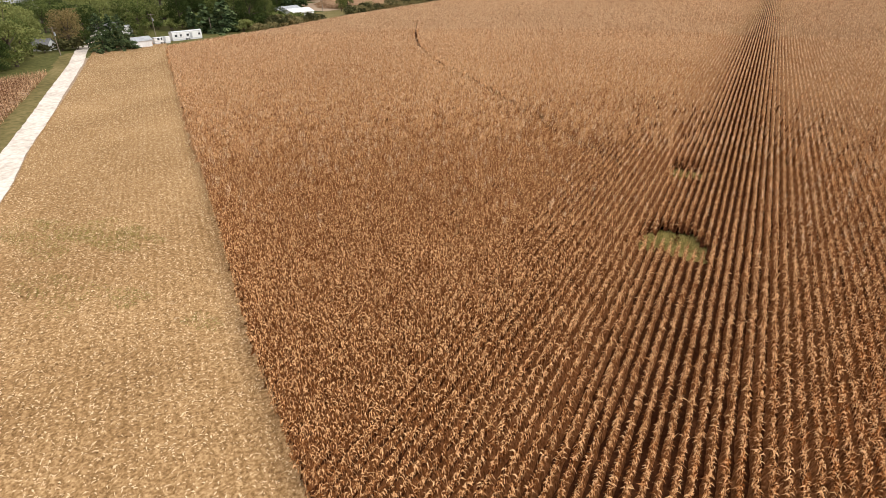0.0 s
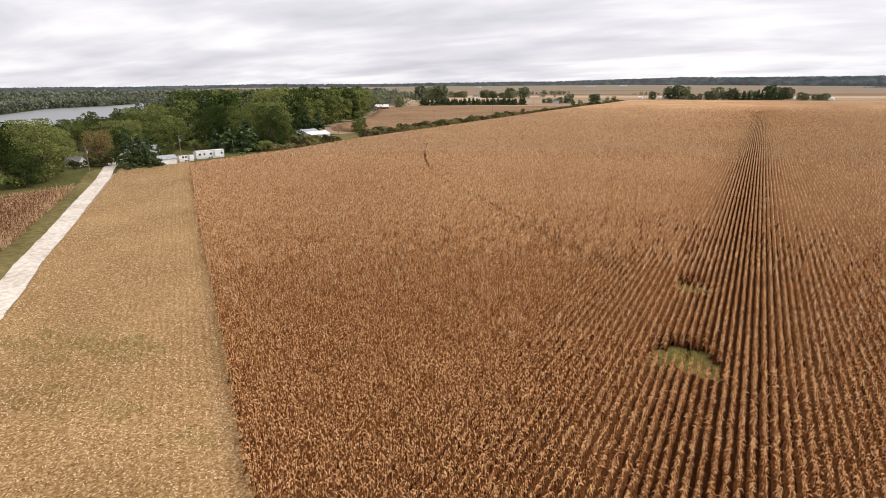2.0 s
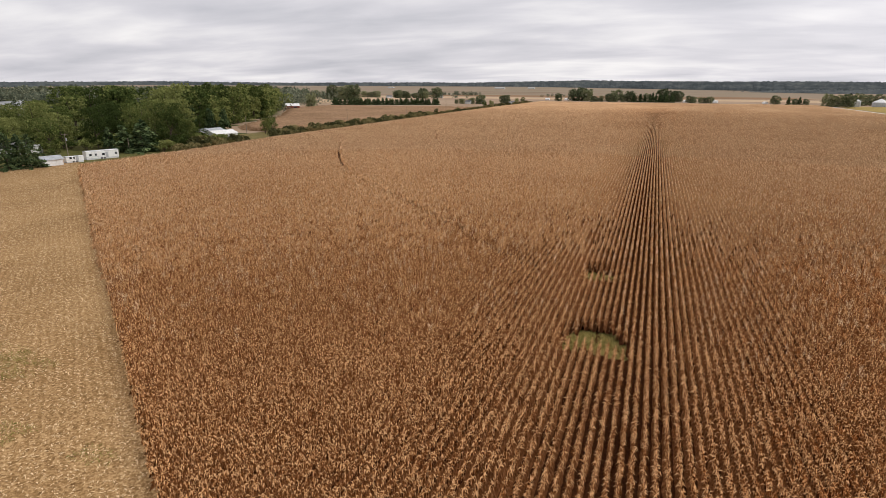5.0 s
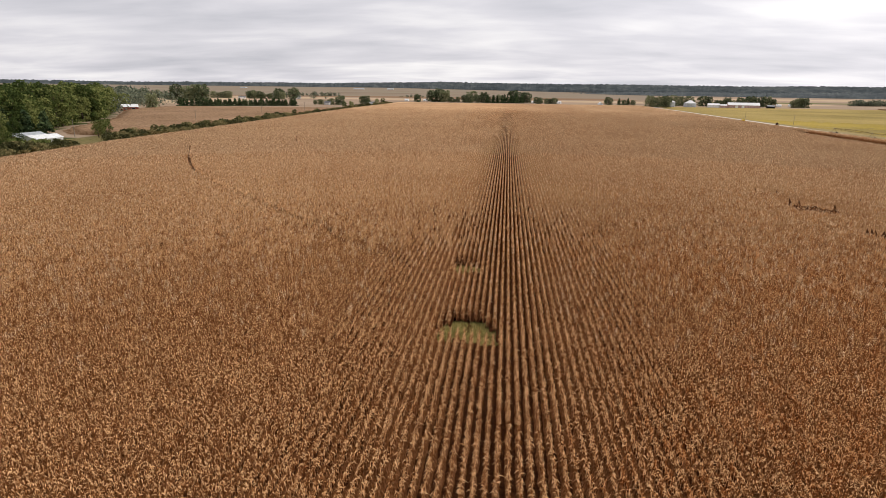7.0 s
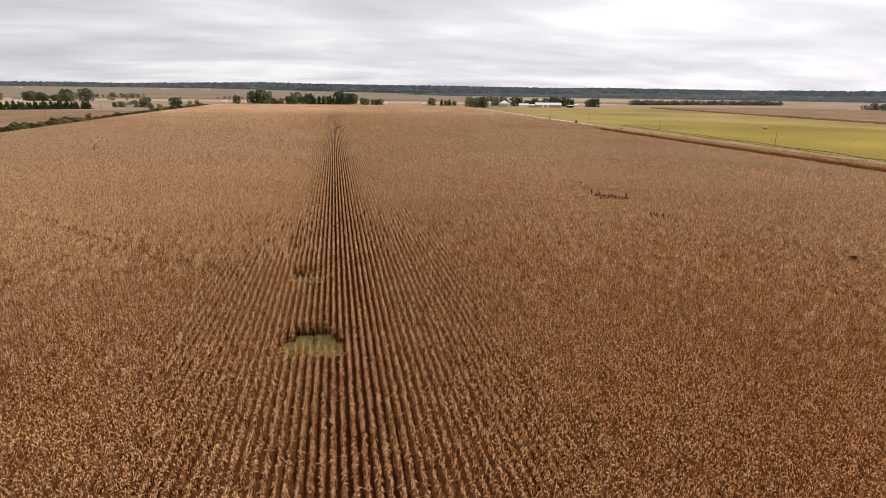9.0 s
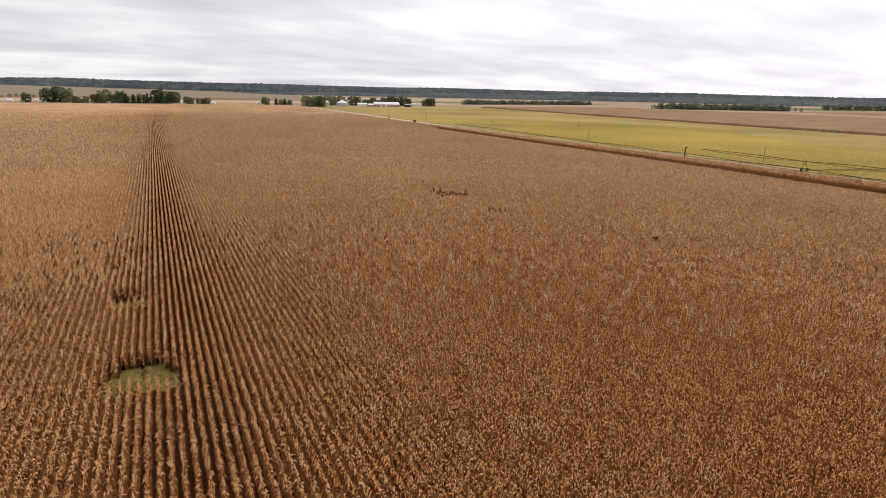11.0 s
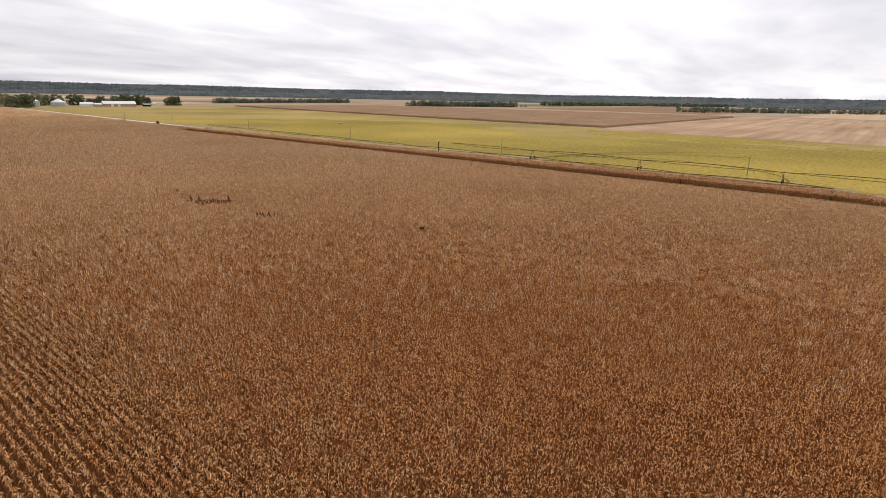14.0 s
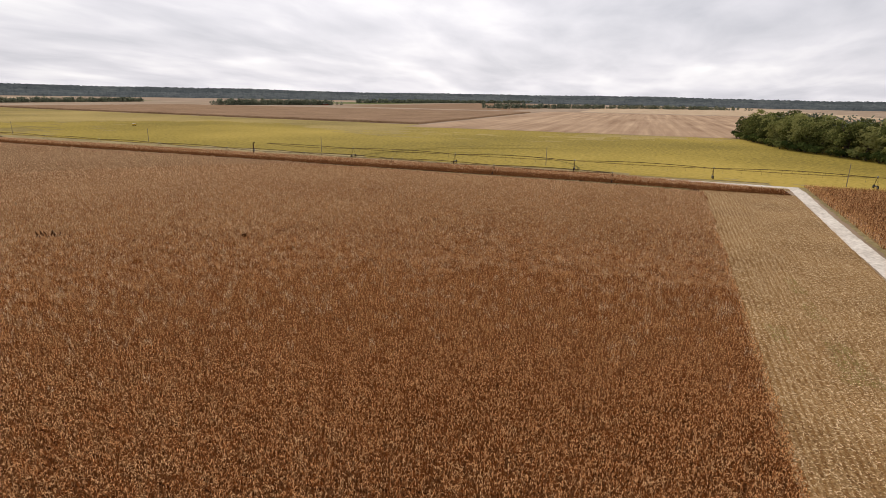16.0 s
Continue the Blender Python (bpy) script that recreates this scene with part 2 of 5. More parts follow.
# Green of the far yard trees, lightened so that it carries their haze.
LEAF_YARD_HAZY = material("hazy_yard_leaves", [(0.084, 0.103, 0.055), (0.162, 0.184, 0.094), (0.277, 0.286, 0.153)], scale=0.2, island=0.45, ob_random=0.5, thin=0.2)


# ---------------------------------------------------------------- mesh helpers
def link_mesh(name, verts, faces, mat, parent=None):
    """One mesh object from arrays of places and triangles (or quads)."""
    verts, faces = np.asarray(verts, np.float32), np.asarray(faces, np.int32)
    me = bpy.data.meshes.new(name)
    n, k = faces.shape
    me.vertices.add(len(verts)), me.loops.add(n * k), me.polygons.add(n)
    me.vertices.foreach_set("co", verts.ravel())
    me.loops.foreach_set("vertex_index", faces.ravel())
    me.polygons.foreach_set("loop_start", np.arange(0, n * k, k, dtype=np.int32))
    me.update(calc_edges=True)
    me.materials.append(mat)
    ob = new(name, me)
    ob.parent = parent
    return ob


def part(name, bm, mat, parent=None, label="", smooth=False):
    me = bpy.data.meshes.new(name)
    bm.normal_update()
    bm.to_mesh(me)
    bm.free()
    me.materials.append(mat)
    if smooth:
        me.polygons.foreach_set("use_smooth", [True] * len(me.polygons))
    ob = new(name, me)
    ob.parent = parent
    if label:
        ob["label"] = label
    return ob


def empty(name, m=None):
    ob = new(name)
    if m is not None:
        ob.matrix_basis = m
    return ob


def add_box(bm, x0, y0, z0, x1, y1, z1, m=None):
    vs = [bm.verts.new((x, y, z)) for z in (z0, z1) for y in (y0, y1) for x in (x0, x1)]
    if m is not None:
        for v in vs:
            v.co = m @ v.co
    for f in ((0, 2, 3, 1), (4, 5, 7, 6), (0, 1, 5, 4), (2, 6, 7, 3), (0, 4, 6, 2), (1, 3, 7, 5)):
        bm.faces.new([vs[i] for i in f])
    return bm


def box(*size, m=None):
    return add_box(bmesh.new(), *size, m=m)


def add_tube(bm, a, b, ra, rb=None, sides=6, caps=True):
    a, b = Vector(a), Vector(b)
    rb = ra if rb is None else rb
    turn = (b - a).to_track_quat("Z", "Y").to_matrix()
    rings = []
    for c, r in ((a, ra), (b, rb)):
        rings.append([bm.verts.new(c + turn @ Vector((r * math.cos(2 * math.pi * i / sides), r * math.sin(2 * math.pi * i / sides), 0))) for i in range(sides)])
    for i in range(sides):
        j = (i + 1) % sides
        bm.faces.new((rings[0][i], rings[0][j], rings[1][j], rings[1][i]))
    if caps:
        bm.faces.new(rings[0][::-1])
        bm.faces.new(rings[1])
    return bm


def tube(*args, **kw):
    return add_tube(bmesh.new(), *args, **kw)


def swept(points, radius, sides=6):
    """A bent tube through a line of places."""
    bm = bmesh.new()
    rings = []
    for i, c in enumerate(points):
        way = points[min(i + 1, len(points) - 1)] - points[max(i - 1, 0)]
        turn = way.to_track_quat("Z", "Y").to_matrix()
        rings.append([bm.verts.new(c + turn @ Vector((radius * math.cos(2 * math.pi * k / sides), radius * math.sin(2 * math.pi * k / sides), 0))) for k in range(sides)])
    for a, b in zip(rings[:-1], rings[1:]):
        for k in range(sides):
            j = (k + 1) % sides
            bm.faces.new((a[k], a[j], b[j], b[k]))
    return bm


def extruded(points, y0, y1):
    """An outline in x, z drawn out along y."""
    bm = bmesh.new()
    a = [bm.verts.new((x, y0, z)) for x, z in points]
    b = [bm.verts.new((x, y1, z)) for x, z in points]
    for i in range(len(points)):
        j = (i + 1) % len(points)
        bm.faces.new((a[i], a[j], b[j], b[i]))
    bm.faces.new(a[::-1])
    bm.faces.new(b)
    return bm


def sheet(name, xs, ys, z, mat, inside=None, bumps=0.0, label="", category="field"):
    """A gridded sheet of ground at height z; inside(x, y) trims it to cells whose middle lies in a field."""
    gx, gy = np.meshgrid(xs, ys)
    gz = np.full(gx.shape, z) + (np.random.rand(*gx.shape) - 0.5) * bumps
    idx = np.arange(gx.size).reshape(gx.shape)
    quads = np.stack([idx[:-1, :-1], idx[:-1, 1:], idx[1:, 1:], idx[1:, :-1]], -1).reshape(-1, 4)
    verts = np.stack([gx, gy, gz], -1).reshape(-1, 3)
    if inside is not None:
        mid = verts[quads].mean(1)
        quads = quads[inside(mid[:, 0], mid[:, 1])]
    ob = link_mesh(name, verts, quads, mat)
    return tagged(ob, label, category, kind="structure")


def ribbon(name, pts, width, z, mat, label, category, uneven=0.0):
    """A strip of ground along a line of places, wearing unevenly at its edges."""
    rng = np.random.default_rng(5)
    p = np.asarray(pts, float)
    steps = [p[:1]]
    for a, b in zip(p[:-1], p[1:]):
        n = max(1, int(np.hypot(*(b - a)) / 1.5))
        steps.append(a + (b - a) * np.linspace(0, 1, n + 1)[1:, None])
    p = np.concatenate(steps)
    d = np.gradient(p, axis=0)
    d /= np.linalg.norm(d, axis=1)[:, None]
    n = np.stack([-d[:, 1], d[:, 0]], 1)
    wl_, wr_ = (width / 2 + uneven * (rng.random(len(p)) - 0.5) for _ in range(2))
    left, crown, right = p + n * wl_[:, None], p, p - n * wr_[:, None]
    verts = np.concatenate([np.c_[left, np.full(len(p), z)], np.c_[crown, np.full(len(p), z + 0.06)], np.c_[right, np.full(len(p), z)]])
    k = len(p)
    i = np.arange(k - 1)
    quads = np.concatenate([np.stack([i + k, i + k + 1, i + 1, i], 1), np.stack([i + 2 * k, i + 2 * k + 1, i + k + 1, i + k], 1)])
    return tagged(link_mesh(name, verts, quads, mat), label, category, kind="structure")


# ---------------------------------------------------------------- plan of the fields
# the south edge of the standing corn: from the north-west, a long bend, then eastwards
EDGE_X = np.array([-230, -88.8, -30.0, -15.0, -5.0, 4.0, 14.0, 25.0, 38.0, 62.0, 172.0, 260.0])
EDGE_Y = np.array([164.0, 64.1, 22.4, 12.6, 5.4, -1.0, -7.2, -11.6, -13.6, -14.6, -18.8, -22.2])
ROW = 0.762


def south_edge(x):
    return np.interp(x, EDGE_X, EDGE_Y)


def west_edge(y):
    return np.interp(y, [100, 127, 170, 200, 240, 300, 400, 560, 780, 1000], [-171, -173, -172.5, -176, -178.5, -180, -183.5, -189, -194, -196])


def east_edge(y):
    return np.interp(y, [-48, -15, 15, 100, 360, 500, 750, 1000], [199, 206, 212.5, 213, 210, 206, 216, 226])


def headland_gap(y):
    """The open track between the main rows and the end rows beside the lane."""
    return np.where(y < 400, np.interp(y, [-48, -20, 25, 400], [191, 189, 193, 194]), 400.0)


# wheel tracks of the irrigation machine through the corn
TRACK_A = np.array([(-136, 243), (-139, 234), (-132, 218), (-119, 195), (-106, 174), (-95, 158), (-86, 147), (-74.5, 134), (-54, 115.5), (-42.5, 104), (-31.5, 93.5), (-23, 85.5), (-14, 78)], float)
TRACK_B = np.array([(-112, 333), (-120, 322), (-118, 305), (-113, 290), (-101, 258), (-91, 237), (-80, 218), (-66, 202)], float)
TRACK_C = np.array([(-78, 345), (-76, 325), (-70, 312)], float)
# flattened or missing plants: x, y, half width, half depth
GAPS = np.array([(70.5, 130.5, 5.6, 7.4), (69, 105, 3.0, 3.4), (68, 150, 2.8, 4.2), (82, 70.5, 1.6, 1.6), (-6.6, 90.5, 0.9, 1.7), (-29, 107, 1.0, 2.0), (-56, 80, 1.2, 1.3), (87, 140, 2, 1.4)])
BARE = np.array([(-3.0, 54.4, 3.5, 3.0), (-4.7, 76.4, 2.2, 2.2)])


def track_distance(x, y):
    best = np.full(x.shape, 99.0)
    for line in (TRACK_A, TRACK_B, TRACK_C):
        for a, b in zip(line[:-1], line[1:]):
            ab = b - a
            t = np.clip(((x - a[0]) * ab[0] + (y - a[1]) * ab[1]) / (ab @ ab), 0, 1)
            across = abs(ab[0]) / np.hypot(*ab)
            best = np.minimum(best, np.hypot(x - a[0] - t * ab[0], y - a[1] - t * ab[1]) / (0.52 + 0.75 * across))
    return best


def in_corn(x, y, rim=0.0):
    return (y > south_edge(x) + rim) & (x > west_edge(y) + rim) & (x < east_edge(y) - rim) & (y < 1000) & (x < headland_gap(y) - 6.6)


def in_spots(x, y, spots, grow=1.0):
    hit = np.zeros(x.shape, bool)
    y = y + 0.9 * np.sin(np.round(x / ROW) * 12.9)
    for cx, cy, rx, ry in spots:
        wob = 0.95 + 0.10 * np.sin(3.1 * np.arctan2(y - cy, x - cx) + cx) + 0.1 * np.sin(7 * np.arctan2(y - cy, x - cx))
        hit |= np.abs((x - cx) / rx) ** 3 + np.abs((y - cy) / ry) ** 3 < (grow * wob) ** 3
    return hit


# ---------------------------------------------------------------- ground
def far_steps(edge, count):
    s = np.linspace(-1, 1, count)
    return np.sign(s) * np.abs(s) ** 2 * edge


tagged(sheet("ground", far_steps(4850, 41), far_steps(4850, 41), -0.06, FIELD_TAN), "wide flat farmland of dry tan autumn fields", "ground")
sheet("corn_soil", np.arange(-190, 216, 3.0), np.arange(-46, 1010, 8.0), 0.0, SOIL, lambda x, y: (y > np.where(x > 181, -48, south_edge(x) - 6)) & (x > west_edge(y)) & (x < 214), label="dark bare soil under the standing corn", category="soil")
sheet("green_bean_field", np.arange(206, 700, 6.0), np.arange(-260, 1010, 12.0), 0.10, BEANS,
      lambda x, y: (x > np.interp(y, [-130, -60, 0, 120, 360, 600, 1000], [217, 219, 227, 233, 233, 233, 248])) & (x < np.where(y > 221, np.interp(y, [221, 450, 1000], [536, 548, 600]), 495 - 0.0 * y)),
      bumps=0.25, label="yellowing green soybean field beside a gravel lane")
beans = bpy.data.objects["green_bean_field"].data
beans.materials.append(BEANS_HAZY)
bean_mid = np.array([f.center[:] for f in beans.polygons])
# Haze is painted in: cells farther from the camera take the paler colour.
bean_haze = np.hypot(bean_mid[:, 0], bean_mid[:, 1]) + 110 * np.sin(bean_mid[:, 0] / 61 + 2 * np.sin(bean_mid[:, 1] / 83)) + np.random.default_rng(4).normal(0, 28, len(bean_mid))
beans.polygons.foreach_set("material_index", (bean_haze > 540).astype(np.int32))
sheet("headland_track", np.arange(187.0, 200, 3.0), np.arange(-16, 400, 4.0), 0.03, VERGE, label="dry grass track between the corn and its end rows", category="track")
sheet("harvested_stubble_field", np.arange(498, 1300, 15.0), np.arange(-700, 221, 15.0), 0.05, STUBBLE_FAR, label="pale harvested stubble field with combine stripes")
ribbon("gravel_road", [(-330, 204), (-250, 149), (-214, 121), (-199, 110.2), (-176, 95), (-140, 69), (-121, 55.5), (-100, 40), (-86.5, 31), (-62, 13), (-40, -4), (-20, -17), (0, -27), (20, -33), (45, -37.5), (106, -42.4), (120, -43.2), (145, -44.6), (172, -46.6), (206, -49.6), (217, -49.8)],
       3.9, 0.05, GRAVEL, "pale gravel farm road between two fields", "road", uneven=0.22)
ribbon("gravel_lane", [(215, -50), (217, 0), (217.5, 120), (220, 360), (225, 500), (233, 750), (240, 1010)], 4.6, 0.05, GRAVEL, "straight pale gravel lane beside the green field", "lane", uneven=0.4)
# the harvested headland between the corn and the road
px_ = np.linspace(-200, 197, 200)
ROAD_X = np.array([-250, -196, -140, -101, -86, -62, -40, -20, 0, 20, 45, 110, 160, 212])
ROAD_Y = np.array([149, 110.4, 70, 41, 31, 13, -4, -17, -27, -33, -37.5, -42.5, -46.5, -50])


def road_line(x):
    return np.interp(x, ROAD_X, ROAD_Y)


cross = np.linspace(0, 1, 67)
hx = np.repeat(px_[:, None], 67, 1)
hy = south_edge(px_)[:, None] + 0.6 + (road_line(px_) + 2.2 - south_edge(px_) - 0.6)[:, None] * cross
hid = np.arange(hx.size).reshape(hx.shape)
strip_rng = np.random.default_rng(6)
hy = hy + strip_rng.normal(0, 0.07, hy.shape) * (np.arange(67) % 66 > 0)
hz = 0.02 + 0.05 * (np.arange(67) % 2) * np.ones(hx.shape) + strip_rng.random(hx.shape) * 0.03
strip = link_mesh("stubble_strip", np.stack([hx, hy, hz], -1).reshape(-1, 3), np.stack([hid[:-1, :-1], hid[:-1, 1:], hid[1:, 1:], hid[1:, :-1]], -1).reshape(-1, 4), STUBBLE)
strip.data.materials.append(STUBBLE_ROW)
strip.data.materials.append(STUBBLE_DARK)
strip_x = np.repeat((px_[:-1] + px_[1:]) / 2, 66) + strip_rng.normal(0, 9, 199 * 66)
strip_row = np.tile(np.arange(66) % 2, 199)
strip.data.polygons.foreach_set("material_index", np.where(strip_x > 30, 1 + strip_row, strip_row).astype(np.int32))
tagged(strip, "harvested corn strip covered in pale husks and stubble", "stubble", kind="structure")


# ---------------------------------------------------------------- the standing corn
def row_places(step, lo, hi, seed, y_lo=-40.0):
    """Plant places along the north-south rows whose distance from the field's south corner lies between lo and hi."""
    rng = np.random.default_rng(seed)
    reach = hi * 1.2
    xs = np.arange(-int(min(reach, 200) / ROW), int(min(reach, 215) / ROW) + 1) * ROW - 0.1
    ys = np.arange(y_lo, reach, step)
    x, y = (a.ravel() for a in np.meshgrid(xs, ys))
    share = np.sin(np.round(x / ROW) * 12.9898 + np.floor(y) * 78.233) * 43758.5453
    r = np.hypot(x, np.floor(y)) * (0.84 + 0.32 * (share - np.floor(share)))
    y = y + (rng.random(x.size) - 0.5) * step * 0.9
    keep = (r >= lo) & (r < hi) & in_corn(x, y, 0.2) & ~in_spots(x, y, BARE)
    keep &= ~((track_distance(x, y) < np.where(r > 180, 1.0, np.where(r > 105, 0.8, 0.6))) & (rng.random(x.size) < np.where(r > 150, 0.8, 0.6)))
    keep &= ~(in_spots(x, y, GAPS) & (rng.random(x.size) < 0.42)) & (rng.random(x.size) > 0.012)
    x, y = x[keep], y[keep]
    x = x + rng.normal(0, 0.035, x.size) + 0.06 * np.sin(y / 17.0) * np.sin(x / 9.0)
    low = np.where(in_spots(x, y, GAPS, 1.1), 0.5 + 0.25 * rng.random(x.size), 1.0)
    drift = np.array([noise.noise((a, b, 0.0)) for a, b in zip(np.round(x / 6), np.round(y / 6))]) if x.size < 30000 else np.sin(x / 23.0 + 2 * np.sin(y / 31.0)) * 0.35
    height = (2.12 + 0.07 * rng.normal(size=x.size) + 0.10 * drift) * low
    return x, y, height, rng


def blades(base, way, length, rise, droop, width, rng):
    """Leaves of three triangles each: out and up from the base, then hanging down to the tip."""
    n = len(base)
    side = np.stack([-way[:, 1], way[:, 0], np.zeros(n)], 1) * (width / 2)[:, None]
    out = np.concatenate([way, np.zeros((n, 1))], 1)
    mid = base + out * (length * 0.45)[:, None]
    mid[:, 2] += rise
    tip = base + out * length[:, None]
    tip[:, 2] += rise - droop
    tip[:, :2] += rng.normal(0, 0.05, (n, 2))
    twist = (rng.random(n) - 0.5)[:, None] * np.array([0, 0, 0.08])
    v = np.stack([base - side * 0.5, base + side * 0.5, mid + side + twist, mid - side - twist, tip], 1).reshape(-1, 3)
    o = (np.arange(n) * 5)[:, None]
    f = np.concatenate([o + np.array([0, 1, 2]), o + np.array([0, 2, 3]), o + np.array([3, 2, 4])])
    return v, f


def kites(base, way, length, rise, droop, width):
    """Plainer leaves of two triangles, folded at the middle."""
    n = len(base)
    side = np.stack([-way[:, 1], way[:, 0], np.zeros(n)], 1) * (width / 2)[:, None]
    out = np.concatenate([way, np.zeros((n, 1))], 1)
    mid = base + out * (length * 0.5)[:, None]
    mid[:, 2] += rise
    tip = base + out * length[:, None]
    tip[:, 2] += rise - droop
    v = np.stack([base, mid + side, tip, mid - side], 1).reshape(-1, 3)
    o = (np.arange(n) * 4)[:, None]
    return v, np.concatenate([o + np.array([0, 1, 3]), o + np.array([1, 2, 3])])


def spikes(x, y, z0, z1, width, lean, rng):
    """Stalks and tassels: slim upright triangles turned at random."""
    n = len(x)
    a = rng.random(n) * 2 * np.pi
    s = np.stack([np.cos(a), np.sin(a), np.zeros(n)], 1) * (width / 2)
    base = np.stack([x, y, z0], 1)
    tip = np.stack([x + rng.normal(0, lean, n), y + rng.normal(0, lean, n), z1], 1)
    v = np.stack([base - s, base + s, tip], 1).reshape(-1, 3)
    return v, np.arange(n * 3).reshape(-1, 3)


def joined(pieces):
    vs, fs, o = [], [], 0
    for v, f in pieces:
        vs.append(v), fs.append(f + o)
        o += len(v)
    return np.concatenate(vs), np.concatenate(fs)


def leaf_way(n, rng, across=1.1):
    """Directions of leaves; most reach across the row."""
    a = np.where(rng.random(n) < 0.5, 0, np.pi) + rng.normal(0, across, n)
    return np.stack([np.cos(a), np.sin(a)], 1)


def corn_near(lo, hi, step, leaves, seed):
    x, y, h, rng = row_places(step, lo, hi, seed)
    pieces = [spikes(x, y, h * 0.35, h * 0.98, 0.04, 0.06, rng), spikes(x, y, h * 0.85, h + 0.12 * rng.random(x.size), 0.055, 0.14, rng)]
    for k in range(leaves):
        n = x.size
        up = h * (0.50 + 0.44 * (k + rng.random(n)) / leaves)
        size = 0.15 + 0.20 * rng.random(n)
        pieces.append(blades(np.stack([x, y, up], 1), leaf_way(n, rng), size, 0.03 + 0.15 * rng.random(n), 0.06 + 0.24 * rng.random(n), 0.050 + 0.045 * rng.random(n), rng))
    return joined(pieces)


def corn_middle(lo, hi, step, leaves, seed, wide):
    x, y, h, rng = row_places(step, lo, hi, seed)
    n = x.size
    pieces = [spikes(x, y, h * 0.72, h + 0.06 * rng.random(n), 0.085 * wide ** 0.5, 0.12, rng)]
    rim = in_spots(x, y, BARE, 1.4)
    xr, yr, hr = (np.repeat(a[rim], 6) for a in (x, y, h))
    if xr.size:
        pieces.append(kites(np.stack([xr, yr, hr * (0.08 + 0.5 * rng.random(xr.size))], 1), leaf_way(xr.size, rng), 0.25 + 0.2 * rng.random(xr.size), 0.02 + 0.1 * rng.random(xr.size), 0.3 * rng.random(xr.size), 0.09 + 0.05 * rng.random(xr.size)))
    for k in range(leaves):
        up = h * (0.52 + 0.42 * (k + rng.random(n)) / leaves)
        pieces.append(kites(np.stack([x, y, up], 1), leaf_way(n, rng), (0.15 + 0.15 * rng.random(n)) / max(1, wide) ** 1.4, 0.02 + 0.11 * rng.random(n), 0.05 + 0.16 * rng.random(n), wide * (0.085 + 0.06 * rng.random(n))))
    return joined(pieces)


def corn_tops(lo, hi, step, seed, wide):
    """Ragged plant tops over the far canopy."""
    x, y, h, rng = row_places(step, lo, hi, seed, 120.0)
    n = x.size
    leaf = kites(np.stack([x, y, h * (0.72 + 0.2 * rng.random(n))], 1), leaf_way(n, rng, 0.6), (0.16 + 0.16 * rng.random(n)), 0.05 + 0.15 * rng.random(n), 0.1 + 0.3 * rng.random(n), wide * (0.16 + 0.12 * rng.random(n)))
    return joined([spikes(x, y, h * 0.62, h * 0.98 + 0.15 * rng.random(n), 0.22 * wide, 0.12, rng), leaf])


def two_kinds_and_haze(ob):
    """The plants of the eastern rows are a redder kind; the farther ones get haze painted in as a paler colour, both
    mixing in over some metres.
    """
    me = ob.data
    co, vi = np.empty(len(me.vertices) * 3, np.float32), np.empty(len(me.loops), np.int32)
    me.vertices.foreach_get("co", co), me.loops.foreach_get("vertex_index", vi)
    p = co.reshape(-1, 3)[vi[::3]]
    plant_id = np.floor(p[:, 0] / ROW + 0.5) * 7.13 + np.floor(p[:, 1] / 0.8) * 3.7
    mixed = 2 * np.modf(np.abs(np.sin(plant_id * 12.9898)) * 43758.5453)[0] - 1
    other = 2 * np.modf(np.abs(np.sin(plant_id * 78.233)) * 24634.6345)[0] - 1
    red = p[:, 0] + 24.0 * mixed + 6 * np.sin(p[:, 1] / 11.0) > 21 + 0.12 * p[:, 1]
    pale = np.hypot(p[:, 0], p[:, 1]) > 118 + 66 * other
    for mat in (CORN_RED, CORN_HAZY):
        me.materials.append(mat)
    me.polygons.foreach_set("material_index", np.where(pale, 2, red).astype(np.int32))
    return ob


corn_label = "standing dry brown corn plants in long straight rows"
tagged(two_kinds_and_haze(link_mesh("corn_plants", *corn_near(0, 52, 0.20, 7, 11), CORN)), corn_label, "corn", "corn field", "stuff")
tagged(two_kinds_and_haze(link_mesh("corn_plants", *corn_middle(52, 105, 0.20, 5, 12, 0.85), CORN)), corn_label, "corn", "corn field", "stuff")
tagged(two_kinds_and_haze(link_mesh("corn_plants", *corn_middle(105, 225, 0.33, 3, 13, 1.4), CORN)), corn_label, "corn", "corn field", "stuff")
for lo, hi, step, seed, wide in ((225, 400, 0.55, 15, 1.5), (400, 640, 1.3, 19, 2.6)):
    tagged(link_mesh("corn_plants", *corn_tops(lo, hi, step, seed, wide), CORN_HAZY), corn_label, "corn", "corn field", "stuff")


